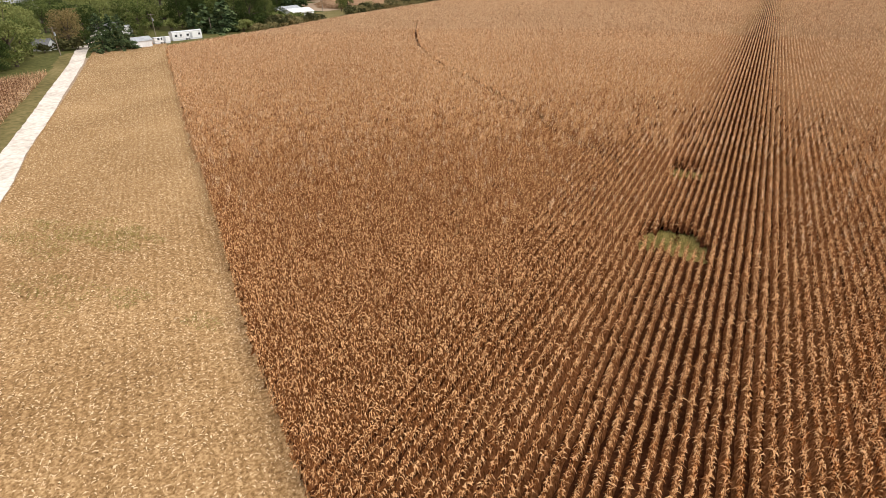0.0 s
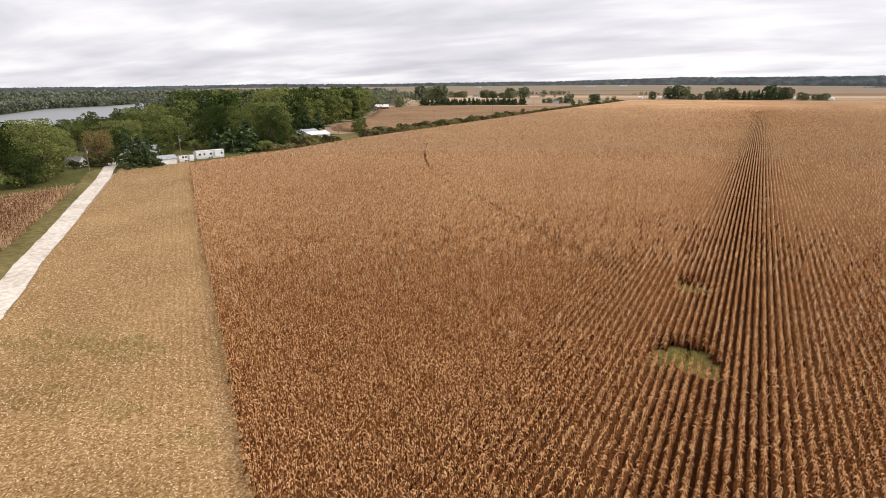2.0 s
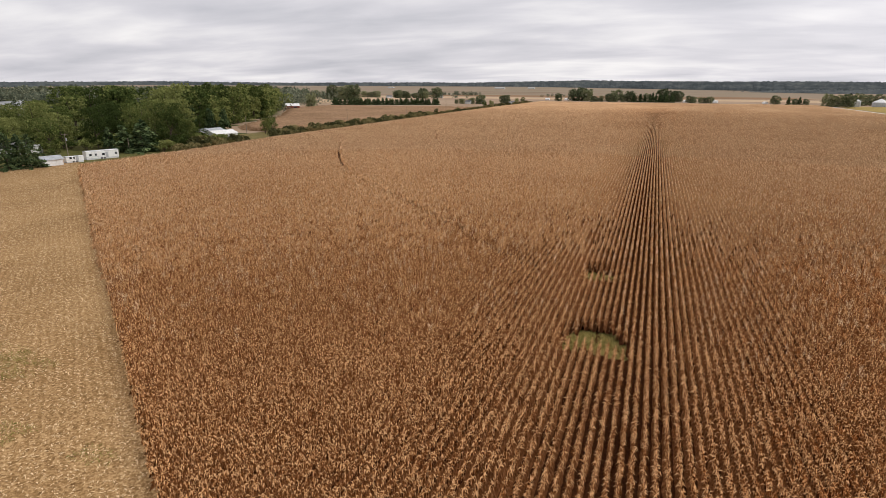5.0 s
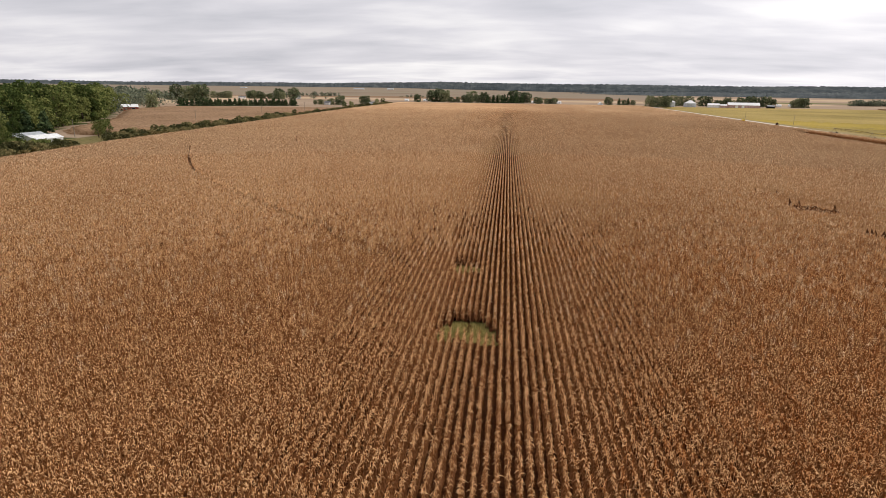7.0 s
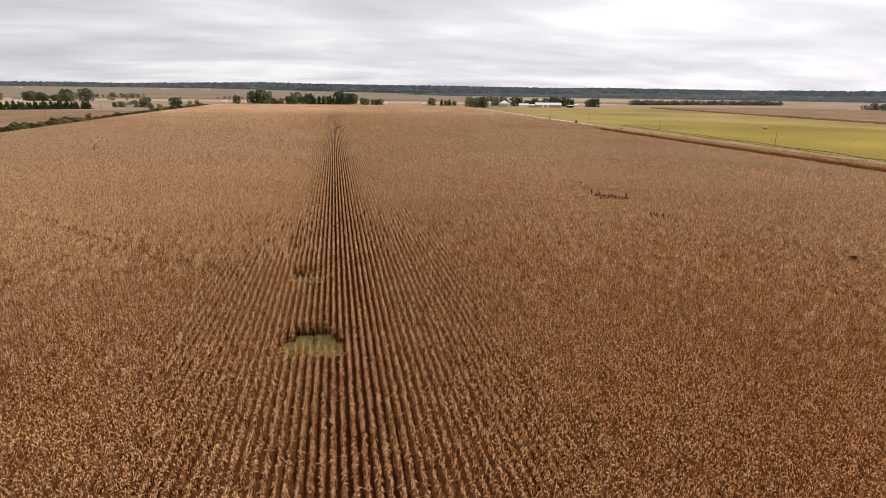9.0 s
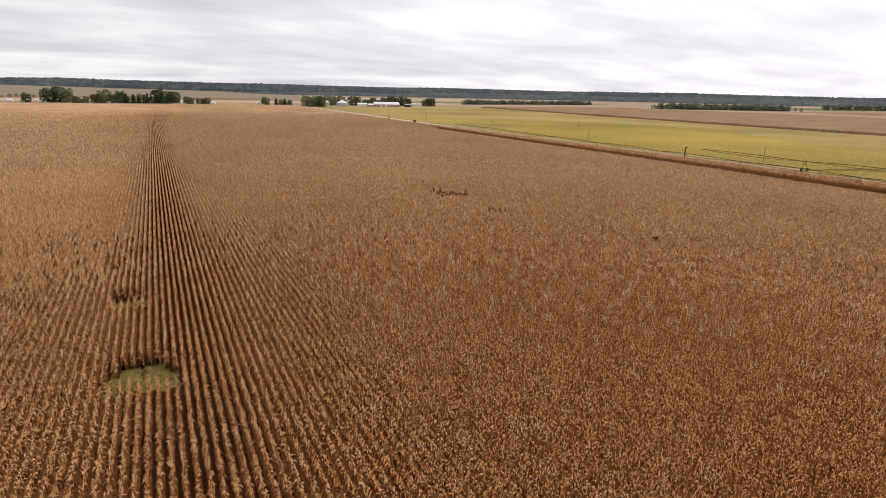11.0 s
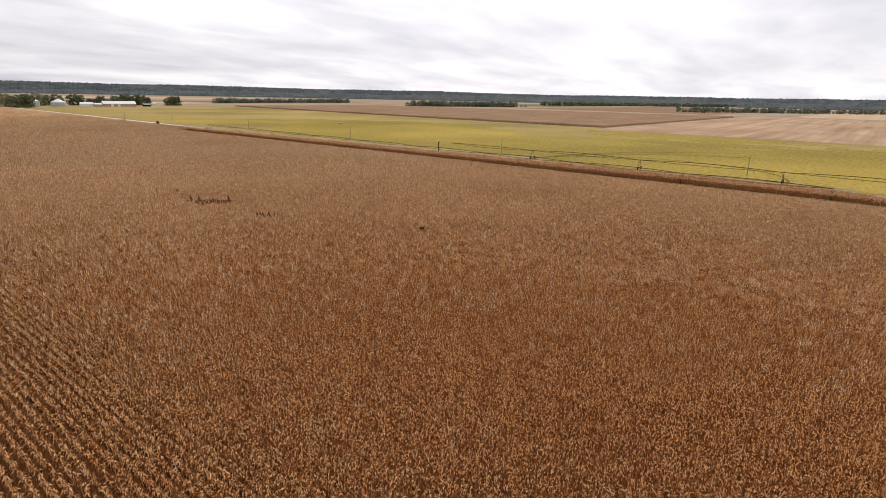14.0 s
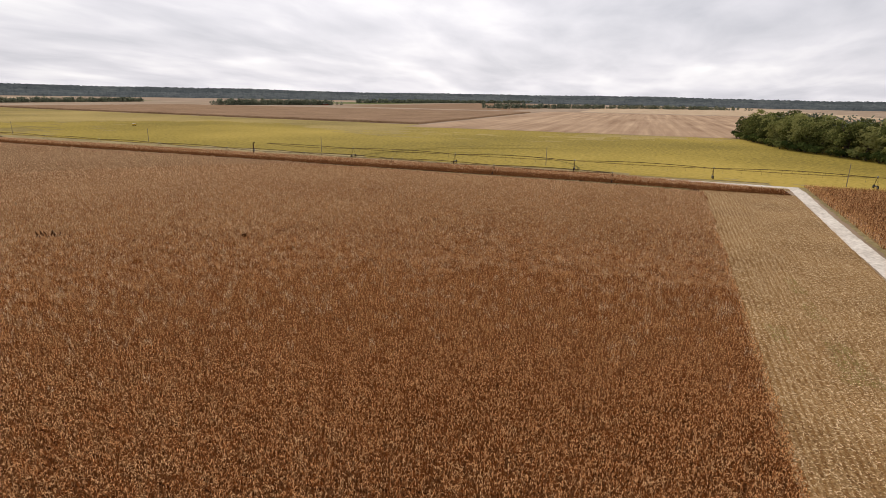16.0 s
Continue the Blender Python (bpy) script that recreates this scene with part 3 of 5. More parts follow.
def corn_ridges(y_steps, stride, lo, hi, crest_z, seed):
    """The body of the farther corn: ridges along the rows with ragged tops, and strips of bare soil between them."""
    rng = np.random.default_rng(seed)
    xs = np.arange(-252, 300, stride) * ROW - 0.1
    w = ROW * stride
    gx = np.repeat(np.stack([xs - w * 0.74, xs - w * 0.26, xs], 1).ravel()[None], len(y_steps), 0)
    gy = np.repeat(y_steps[:, None], gx.shape[1], 1) + rng.normal(0, 0.2, gx.shape)
    crest = np.arange(gx.shape[1]) % 3
    r = np.hypot(gx, gy)
    floor = 0.25 + 1.3 * np.clip((r - 380) / 330, 0, 1)
    gz = np.where(crest == 2, crest_z + rng.normal(0, 0.26 if hi < 130 else 0.16, gx.shape), floor)
    gz = gz + 0.06 * np.sin(gx / 23.0 + 2 * np.sin(gy / 31.0))
    gz = np.where(in_corn(gx, gy, 0.3), gz, 0.0)
    gz = np.where(in_spots(gx, gy, GAPS), gz * 0.3, gz)
    gx = gx + rng.normal(0, 0.05, gx.shape)
    idx = np.arange(gx.size).reshape(gx.shape)
    quads = np.stack([idx[:-1, :-1], idx[:-1, 1:], idx[1:, 1:], idx[1:, :-1]], -1).reshape(-1, 4)
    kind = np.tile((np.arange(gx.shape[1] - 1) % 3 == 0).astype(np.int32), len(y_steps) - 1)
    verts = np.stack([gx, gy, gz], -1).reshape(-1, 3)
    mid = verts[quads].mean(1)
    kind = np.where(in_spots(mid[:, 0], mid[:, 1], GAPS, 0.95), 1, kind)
    r = np.hypot(mid[:, 0], mid[:, 1])
    share = np.sin(np.round(mid[:, 0] / ROW) * 12.9898 + np.floor(mid[:, 1] / 3) * 78.233) * 43758.5453
    ragged = r * (0.80 + 0.40 * (share - np.floor(share))) if lo < 100 else r
    r = ragged if hi < 130 else r
    keep = in_corn(mid[:, 0], mid[:, 1], 0.55 if hi < 130 else -0.3) & (ragged > lo) & (r <= hi) & (track_distance(mid[:, 0], mid[:, 1]) > np.where(np.hypot(mid[:, 0], mid[:, 1]) > 180, 0.85, 0.7)) & ~in_spots(mid[:, 0], mid[:, 1], BARE, 0.96 if hi < 130 else 1.3)
    # The near body takes the stalk colour that has shade painted into it.
    ob = link_mesh("corn_canopy", verts, quads[keep], CORN_STALK_SHADED if hi < 130 else CORN_BODY if hi < 300 else CORN_TOP_HAZY)
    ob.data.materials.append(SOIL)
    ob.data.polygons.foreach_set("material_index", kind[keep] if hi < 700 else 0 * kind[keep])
    return ob


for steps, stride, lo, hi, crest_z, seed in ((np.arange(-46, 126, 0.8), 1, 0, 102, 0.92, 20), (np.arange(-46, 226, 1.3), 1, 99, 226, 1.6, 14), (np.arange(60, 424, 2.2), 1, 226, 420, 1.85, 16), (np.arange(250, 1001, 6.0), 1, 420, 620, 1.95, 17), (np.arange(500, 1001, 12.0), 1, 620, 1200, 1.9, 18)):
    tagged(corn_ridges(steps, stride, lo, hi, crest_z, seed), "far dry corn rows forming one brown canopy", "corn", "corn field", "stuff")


def litter(count, reach, seed):
    """Husks and cut leaves on the harvested strip, denser along its rows."""
    rng = np.random.default_rng(seed)
    x = np.sign(rng.random(count) - 0.5) * reach * rng.random(count) ** 1.35
    s = rng.random(count)
    rows = np.round(s * 32) / 32
    s = np.where(rng.random(count) < np.where(x < 0, np.clip(-x / 150, 0.10, 0.8), np.clip(x / 40, 0.3, 0.95)), rows + rng.normal(0, 0.006, count), s)
    y = south_edge(x) + 0.4 + (road_line(x) + 2.0 - south_edge(x)) * s
    keep = (np.hypot(x, y) < reach) & (x > -192) & (x < 195)
    x, y = x[keep], y[keep]
    n = x.size
    a = rng.random(n) * 2 * np.pi
    way = np.stack([np.cos(a), np.sin(a)], 1)
    far = 1 + np.hypot(x, y) / 190
    base = np.stack([x, y, 0.03 + 0.05 * rng.random(n)], 1)
    return kites(base, way, (0.11 + 0.24 * rng.random(n)) * far, 0.02 + 0.08 * rng.random(n), 0.10 * rng.random(n), (0.045 + 0.06 * rng.random(n)) * far)


tagged(link_mesh("husk_litter", *litter(190000, 235, 21), LITTER), "loose pale corn husks and cut leaves on the harvested strip", "husks", kind="stuff")


def grass_tufts(cx, cy, rx, ry, count, seed, height=0.35):
    rng = np.random.default_rng(seed)
    a, r = rng.random(count) * 2 * np.pi, np.sqrt(rng.random(count))
    r = r * (0.86 + 0.14 * np.sin(3 * a + cx))
    x, y = cx + rx * r * np.sign(np.cos(a)) * np.abs(np.cos(a)) ** 0.62, cy + ry * r * np.sign(np.sin(a)) * np.abs(np.sin(a)) ** 0.62
    w = rng.random(count) * 2 * np.pi
    return kites(np.stack([x, y, np.zeros(count)], 1), np.stack([np.cos(w), np.sin(w)], 1), 0.15 + 0.25 * rng.random(count),
                 height * (0.4 + 0.6 * rng.random(count)), 0.1 + 0.1 * rng.random(count), 0.04 + 0.04 * rng.random(count))


for i, (cx, cy, rx, ry) in enumerate(BARE):
    tagged(link_mesh("weed_patch", *grass_tufts(cx, cy, rx * 1.22, ry * 1.4, (13000, 1500)[i], 31 + i, 0.30), WEEDS), "green weedy grass in a bare hole in the corn", "grass", kind="stuff")


def south_corn(west):
    """Corn across the road, in rows that run along it."""
    rng = np.random.default_rng(41)
    x = np.arange(-164, 213, 0.27)
    rows = np.arange(0, 64) * ROW
    x, k = (a.ravel() for a in np.meshgrid(x, rows))
    keep = (x < -80) if west else (x > 85)
    x, k = x[keep], k[keep]
    x = x + rng.normal(0, 0.1, x.size)
    y = road_line(x) - np.where(x < 0, 6.5, 2.6) - k * np.where(x < 0, 1.23, 1.0)
    keep = (y < 80 + (x + 163) * 0.3) & (rng.random(x.size) > 0.04)
    x, y = x[keep], y[keep]
    n = x.size
    h = 2.1 + rng.normal(0, 0.15, n)
    pieces = [spikes(x, y, h * 0.4, h + 0.06, 0.10, 0.10, rng)]
    for _ in range(2):
        pieces.append(kites(np.stack([x, y, h * (0.5 + 0.4 * rng.random(n))], 1), leaf_way(n, rng, 2.0), 0.20 + 0.22 * rng.random(n), 0.06 + 0.1 * rng.random(n), 0.2 * rng.random(n), 0.11 + 0.09 * rng.random(n)))
    return joined(pieces)


for west in (True, False):
    tagged(link_mesh("corn_plants", *south_corn(west), CORN_GREY if west else CORN), "standing dry corn on the far side of the gravel road", "corn", kind="stuff")


def canopy(name, x0, x1, y0, y1, inside, step, height, mat, label, seed=3):
    """A standing crop seen from afar: an uneven top with steep sides down to the ground."""
    rng = np.random.default_rng(seed)
    xs, ys = np.arange(x0, x1 + step, step), np.arange(y0, y1 + step, step)
    gx, gy = np.meshgrid(xs, ys)
    within = inside(gx, gy)
    core = within.copy()
    core[1:-1, 1:-1] &= within[:-2, 1:-1] & within[2:, 1:-1] & within[1:-1, :-2] & within[1:-1, 2:]
    core[0], core[-1], core[:, 0], core[:, -1] = False, False, False, False
    gz = np.where(core, height + rng.normal(0, 0.12 * height, gx.shape), 0.02)
    solid = core.astype(float)
    gx = gx + np.where(core, 0, np.sign(np.roll(solid, -1, 1) - np.roll(solid, 1, 1)) * step * 0.85)
    gy = gy + np.where(core, 0, np.sign(np.roll(solid, -1, 0) - np.roll(solid, 1, 0)) * step * 0.85)
    idx = np.arange(gx.size).reshape(gx.shape)
    quads = np.stack([idx[:-1, :-1], idx[:-1, 1:], idx[1:, 1:], idx[1:, :-1]], -1).reshape(-1, 4)
    quads = quads[core.ravel()[quads].any(1)]
    return tagged(link_mesh(name, np.stack([gx, gy, gz], -1).reshape(-1, 3), quads, mat), label, "field", kind="structure")


canopy("corn_field_east", 536, 1250, 221, 1000, lambda x, y: (x > np.interp(y, [221, 450, 1000], [536, 548, 600])) & (x < 1200 - 0.2 * y), 4.0, 2.0, CORN_FAR, "distant standing brown corn field with a dark edge")
canopy("corn_field_west", -440, -200, 270, 680, lambda x, y: (x > np.interp(y, [270, 304, 399, 551, 640], [-232, -262, -304, -402, -412])) & (x < -206) & (y < 650 + (x + 400) * 0.25), 4.0, 1.8, CORN_FAR,
       "brown corn field behind the hedge and beside the woods")
# An added soil-dark mass stands in for the shade between the southern plants.
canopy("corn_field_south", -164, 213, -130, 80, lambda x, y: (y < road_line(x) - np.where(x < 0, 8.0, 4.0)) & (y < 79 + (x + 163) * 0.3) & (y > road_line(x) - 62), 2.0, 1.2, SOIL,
       "dark soil-coloured mass in place of the shade under the corn across the road")


def in_end_rows(x, y):
    return (y > -45.5) & (y < 400) & (x > np.interp(y, [-48, -20, 25, 400], [191, 189, 193, 194]) + 6.6) & (x < east_edge(y))


def end_rows():
    """The end rows beside the lane, leafy down to the ground on their open side."""
    rng = np.random.default_rng(43)
    x, y = (a.ravel() for a in np.meshgrid(195.8 + np.arange(0, 24) * ROW, np.arange(-46, 400, 0.33)))
    y = y + rng.normal(0, 0.1, x.size)
    keep = in_end_rows(x, y)
    x, y = x[keep] + rng.normal(0, 0.05, keep.sum()), y[keep]
    n = x.size
    h = 2.1 + rng.normal(0, 0.09, n)
    face = ~in_end_rows(x - 1.6, y) | ~in_end_rows(x, y - 1.6)
    tops, sides = [spikes(x, y, h * 0.6, h + 0.06, 0.10, 0.10, rng)], []
    for low, high, chosen in ((0.55, 0.95, ~face), (0.55, 0.95, ~face), (0.8, 0.95, face), (0.05, 0.5, face), (0.2, 0.8, face), (0.4, 0.9, face)):
        xs, ys, hs = x[chosen], y[chosen], h[chosen]
        k = xs.size
        leaves = kites(np.stack([xs, ys, hs * (low + (high - low) * rng.random(k))], 1), leaf_way(k, rng), 0.14 + 0.18 * rng.random(k), 0.02 + 0.1 * rng.random(k), 0.08 + 0.2 * rng.random(k), 0.09 + 0.08 * rng.random(k))
        (tops if low > 0.5 else sides).append(leaves)
    return joined(tops), joined(sides)


end_label = "end rows of dry corn beside the gravel lane"
# Open-side leaves take the darker reddish colour, which paints in that side's shade.
for leaves, leaf_mat in zip(end_rows(), (CORN_HAZY, CORN_RED)):
    tagged(link_mesh("corn_plants", *leaves, leaf_mat), end_label, "corn", "corn field", "stuff")
# A dark stalk mass: the shade inside the end rows is in its colour.
canopy("end_row_stalks", 194, 216, -46, 401, lambda x, y: in_end_rows(x - 0.3, y - 0.3), 0.75, 1.5, CORN_STALK_SHADED, "corn end-row stalks with shade put into their dark colour")


def far_field(name, x0, x1, y0, y1, mat, label):
    return sheet(name, np.linspace(x0, x1, 14), np.linspace(y0, y1, 6), 0.02, mat, label=label)


PALE_FIELD = material("pale_cut_field", [(0.44, 0.31, 0.19), (0.54, 0.40, 0.26)], scale=0.02, detail=7, large=0.4, large_scale=0.01, stretch=(0.2, 2, 1))
GREEN_FIELD = material("green_pasture", [(0.10, 0.12, 0.035), (0.17, 0.17, 0.055)], scale=0.02, detail=7, large=0.4, large_scale=0.01)
BROWN_FIELD = material("brown_bean_field", [(0.20, 0.115, 0.062), (0.30, 0.185, 0.105)], scale=0.02, detail=7, large=0.4, large_scale=0.01, stretch=(0.2, 2, 1))
far_field("pale_field", -700, 700, 1240, 1420, PALE_FIELD, "pale cut field with long stripes")
far_field("brown_field", -900, 350, 1500, 1800, BROWN_FIELD, "brown bean field in the distance")
far_field("pale_field", -300, 1500, 1900, 2300, PALE_FIELD, "pale cut field with long stripes")
far_field("green_pasture", 500, 1400, 1440, 1560, GREEN_FIELD, "green pasture before the far woods")
far_field("brown_field", 1300, 2800, 300, 800, BROWN_FIELD, "brown bean field in the distance")
far_field("pale_field", 1350, 3300, -500, 150, PALE_FIELD, "pale cut field with long stripes")
far_field("pale_field", -1500, -480, 780, 1200, PALE_FIELD, "pale cut field with long stripes")
far_field("green_pasture", 1700, 3600, 900, 1200, GREEN_FIELD, "green pasture before the far woods")

# lawn and rough grass round the houses, the hedge and the road
sheet("woodland_floor", np.arange(-300, -170, 4.0), np.arange(150, 262, 4.0), 0.008, FLOOR, label="shaded ground under the yard trees", category="woodland")
sheet("lawn", np.arange(-260, -150, 4.0), np.arange(30, 180, 4.0), 0.012, GRASS, lambda x, y: (x < np.interp(y, [30, 80, 100, 126, 167, 260], [-160, -160, -186, -182, -172, -182])), label="mown green lawn round the houses", category="lawn")
sheet("grass_verge", np.arange(-216, -168, 2.0), np.arange(168, 1000, 8.0), 0.01, VERGE, lambda x, y: x < west_edge(y) + 0.5, label="rough grass along the hedge", category="grass")
ribbon("grass_verge", [(-198.4, 107), (-142.4, 66.6), (-103.5, 37.6), (-88.4, 27.6), (-64.4, 9.6)], 5.6, 0.01, VERGE, "grass verge of the gravel road", "grass", uneven=1.5)
ribbon("grass_verge", [(20, -36.4), (45, -40.9), (110, -46), (160, -50), (213, -53.4)], 2.0, 0.03, DRY_VERGE, "dry grass verge of the gravel road", "grass", uneven=0.8)
sheet("grass_verge", np.arange(208, 242, 4.0), np.arange(-60, 1000, 10.0), 0.02, DRY_VERGE, label="dry tan grass beside the gravel lane", category="grass")

sheet("woodland_floor", np.linspace(-2600, -226, 120), np.linspace(20, 1300, 80), -0.03, FLOOR, lambda x, y: (x < np.interp(y, [20, 250, 304, 399, 551, 600, 1300], [-240, -236, -270, -312, -410, -470, -700])), label="shaded woodland floor between trees and lake", category="woodland")
# the lake
lx = np.array([(-470, 214), (-560, 330), (-620, 395), (-760, 500), (-960, 640), (-1030, 650), (-985, 610), (-925, 520), (-888, 420), (-735, 300), (-650, 225), (-560, 180)], float)
bm = bmesh.new()
bm.faces.new([bm.verts.new((x, y, 0.02)) for x, y in lx])
tagged(part("water", bm, WATER), "calm pale grey lake reflecting the clouds", "lake", kind="structure")


def in_lake(x, y, grow=0.0):
    inside = False
    for (xa, ya), (xb, yb) in zip(lx, np.roll(lx, -1, 0)):
        if (ya > y) != (yb > y) and x < (xb - xa) * (y - ya) / (yb - ya) + xa:
            inside = not inside
    return inside


# ---------------------------------------------------------------- far woods and hills
def hills(name, radius, base_el, amp, seed, label, depth):
    """A wooded ridge round the horizon, rising in rough steps of tree crowns to a ragged crest."""
    rng = np.random.default_rng(seed)
    az = np.radians(np.arange(-110, 150, 0.09))
    n, rings = len(az), 10
    k = np.degrees(az)
    swell = base_el(k) + amp * (np.sin(k / 7.3 + seed) * 0.5 + np.sin(k / 3.1 + 2 * seed) * 0.3 + np.sin(k / 1.3) * 0.12)
    top = 27.2 + radius * np.radians(np.maximum(swell, -0.42)) + rng.normal(0, 1.7, n)
    layers = []
    for i in range(rings):
        t = i / (rings - 1)
        shift = rng.normal(0, 0.0006, n)
        z = top * (0.16 + 0.84 * t ** 0.8) + rng.normal(0, 2.2, n) * (1 - t)
        r = radius - depth * (1 - t) + rng.normal(0, depth / 60, n)
        layers.append(np.stack([np.sin(az + shift) * r, np.cos(az + shift) * r, z if i else 0 * z], 1))
    layers.append(np.stack([np.sin(az) * (radius + 60), np.cos(az) * (radius + 60), 0 * az], 1))
    v = np.concatenate(layers)
    i = np.arange(n - 1)
    q = np.concatenate([np.stack([i + a * n, i + 1 + a * n, i + 1 + (a + 1) * n, i + (a + 1) * n], 1) for a in range(rings)])
    return tagged(link_mesh(name, v, q, FAR_WOODS_HAZY), label, "woodland", kind="structure")


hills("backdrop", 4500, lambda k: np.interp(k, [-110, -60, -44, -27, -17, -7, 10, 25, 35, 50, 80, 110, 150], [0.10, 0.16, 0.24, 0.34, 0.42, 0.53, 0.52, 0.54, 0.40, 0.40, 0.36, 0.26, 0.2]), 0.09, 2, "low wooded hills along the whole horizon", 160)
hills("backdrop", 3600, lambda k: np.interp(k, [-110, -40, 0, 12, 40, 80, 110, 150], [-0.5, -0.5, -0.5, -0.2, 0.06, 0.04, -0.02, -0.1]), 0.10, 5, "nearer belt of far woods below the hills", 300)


SLOPE = material("far_pale_fields", [(0.202, 0.149, 0.100), (0.269, 0.208, 0.148), (0.227, 0.204, 0.131)], scale=0.004, detail=6, large=0.4, large_scale=0.002, stretch=(0.25, 2.2, 1))


def rising_fields():
    """Pale fields climbing gently to the foot of the hills."""
    az = np.radians(np.linspace(-62, 14, 120))
    rad = np.linspace(1800, 4300, 12)
    a, q = np.meshgrid(az, rad)
    k = np.degrees(a)
    rise = np.interp(k, [-62, -50, -12, 14], [0, 1, 1, 0]) * 25.0 * (q - 1800) / 2500
    idx = np.arange(a.size).reshape(a.shape)
    quads = np.stack([idx[:-1, :-1], idx[:-1, 1:], idx[1:, 1:], idx[1:, :-1]], -1).reshape(-1, 4)[:, ::-1]
    ob = link_mesh("far_slope", np.stack([np.sin(a) * q, np.cos(a) * q, rise - 0.04], -1).reshape(-1, 3), quads, SLOPE)
    return tagged(ob, "pale fields climbing gently towards wooded hills", "field", kind="structure")


rising_fields()


def leaf_quads(centre, size, rng, up=0.35):
    """Small squares of foliage turned at random."""
    n = len(centre)
    a = rng.normal(size=(n, 3))
    a /= np.linalg.norm(a, axis=1)[:, None]
    b = np.cross(a, rng.normal(size=(n, 3)))
    b /= np.linalg.norm(b, axis=1)[:, None]
    a, b = a * size[:, None] / 2, b * size[:, None] / 2 * 0.8
    v = np.stack([centre - a, centre - b * 0.9, centre + a, centre + b], 1).reshape(-1, 3)
    o = (np.arange(n) * 4)[:, None]
    return v, np.concatenate([o + np.array([0, 1, 2]), o + np.array([0, 2, 3])])


def tree_belt(name, line, height, width, density, seed, label, mat=None, leaf=2.2):
    """A far belt of trees as many clumps of foliage, each tree with its own height."""
    rng = np.random.default_rng(seed)
    line = np.asarray(line, float)
    cs, ss = [], []
    for a, b in zip(line[:-1], line[1:]):
        length = np.hypot(*(b - a))
        for _ in range(max(1, int(length / density))):
            p = a + (b - a) * rng.random() + rng.normal(0, width / 2, 2)
            h = height * (0.55 + 0.65 * rng.random())
            m = 44
            d = rng.normal(size=(m, 3))
            d /= np.linalg.norm(d, axis=1)[:, None]
            c = d * np.array([h * 0.40, h * 0.40, h * 0.48]) * (0.55 + 0.45 * rng.random((m, 1)))
            cs.append(c + np.array([p[0], p[1], h * 0.40])), ss.append(leaf * 0.72 * (0.6 + 0.7 * rng.random(m)) * h / 14)
    c = np.concatenate(cs)
    c[:, 2] = np.maximum(c[:, 2], 0.6)
    return tagged(link_mesh(name, *leaf_quads(c, np.concatenate(ss), rng), mat or LEAF_HAZY), label, "trees", kind="stuff")


belt = "belt of dark green trees across the distant fields"
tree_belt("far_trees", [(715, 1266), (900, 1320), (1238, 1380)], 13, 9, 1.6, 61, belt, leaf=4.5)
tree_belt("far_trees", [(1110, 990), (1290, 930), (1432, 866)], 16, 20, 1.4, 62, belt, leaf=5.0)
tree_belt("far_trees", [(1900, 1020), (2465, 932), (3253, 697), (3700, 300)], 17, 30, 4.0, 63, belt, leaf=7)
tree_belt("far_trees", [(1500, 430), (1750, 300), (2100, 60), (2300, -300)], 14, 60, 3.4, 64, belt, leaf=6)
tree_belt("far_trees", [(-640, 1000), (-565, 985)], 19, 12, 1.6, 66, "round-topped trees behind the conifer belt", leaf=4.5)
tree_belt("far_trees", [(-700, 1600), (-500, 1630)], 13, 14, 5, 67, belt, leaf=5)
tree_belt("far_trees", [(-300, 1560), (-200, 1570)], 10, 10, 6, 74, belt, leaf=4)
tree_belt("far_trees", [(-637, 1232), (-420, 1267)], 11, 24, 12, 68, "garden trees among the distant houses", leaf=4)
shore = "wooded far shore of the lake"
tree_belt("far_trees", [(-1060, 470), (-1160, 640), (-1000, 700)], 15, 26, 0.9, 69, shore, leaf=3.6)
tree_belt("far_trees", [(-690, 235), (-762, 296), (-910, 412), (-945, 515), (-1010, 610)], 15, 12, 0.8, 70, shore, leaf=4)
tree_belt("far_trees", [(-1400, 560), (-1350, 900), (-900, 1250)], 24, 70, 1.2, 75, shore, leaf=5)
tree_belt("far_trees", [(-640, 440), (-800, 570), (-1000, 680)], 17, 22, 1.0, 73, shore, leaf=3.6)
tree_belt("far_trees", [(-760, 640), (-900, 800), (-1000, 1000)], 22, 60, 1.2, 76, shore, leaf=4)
tree_belt("forest_canopy", [(-440, 400), (-520, 560), (-600, 800)], 24, 80, 0.6, 71, "deep green crowns of the woods beside the lake", leaf=2.4)
tree_belt("forest_canopy", [(430, -130), (560, -150), (760, -170)], 20, 40, 1.6, 72, "deep green crowns of the woods", leaf=2.4)


# ---------------------------------------------------------------- trees and shrubs
def crown_points(rng, blobs, count):
    """Places of leaf clumps over a cloud of rounded masses."""
    w = np.array([b[3] ** 2 for b in blobs])
    pick = rng.choice(len(blobs), count, p=w / w.sum())
    b = np.array(blobs)[pick]
    d = rng.normal(size=(count, 3))
    d /= np.linalg.norm(d, axis=1)[:, None]
    d[:, 2] = np.where(d[:, 2] < -0.5, -d[:, 2], d[:, 2])
    reach = np.where(rng.random((count, 1)) < 0.25, 0.2 + 0.4 * rng.random((count, 1)), 0.66 + 0.40 * rng.random((count, 1)))
    return b[:, :3] + d * b[:, 3:4] * reach * np.array([1, 1, 0.85])


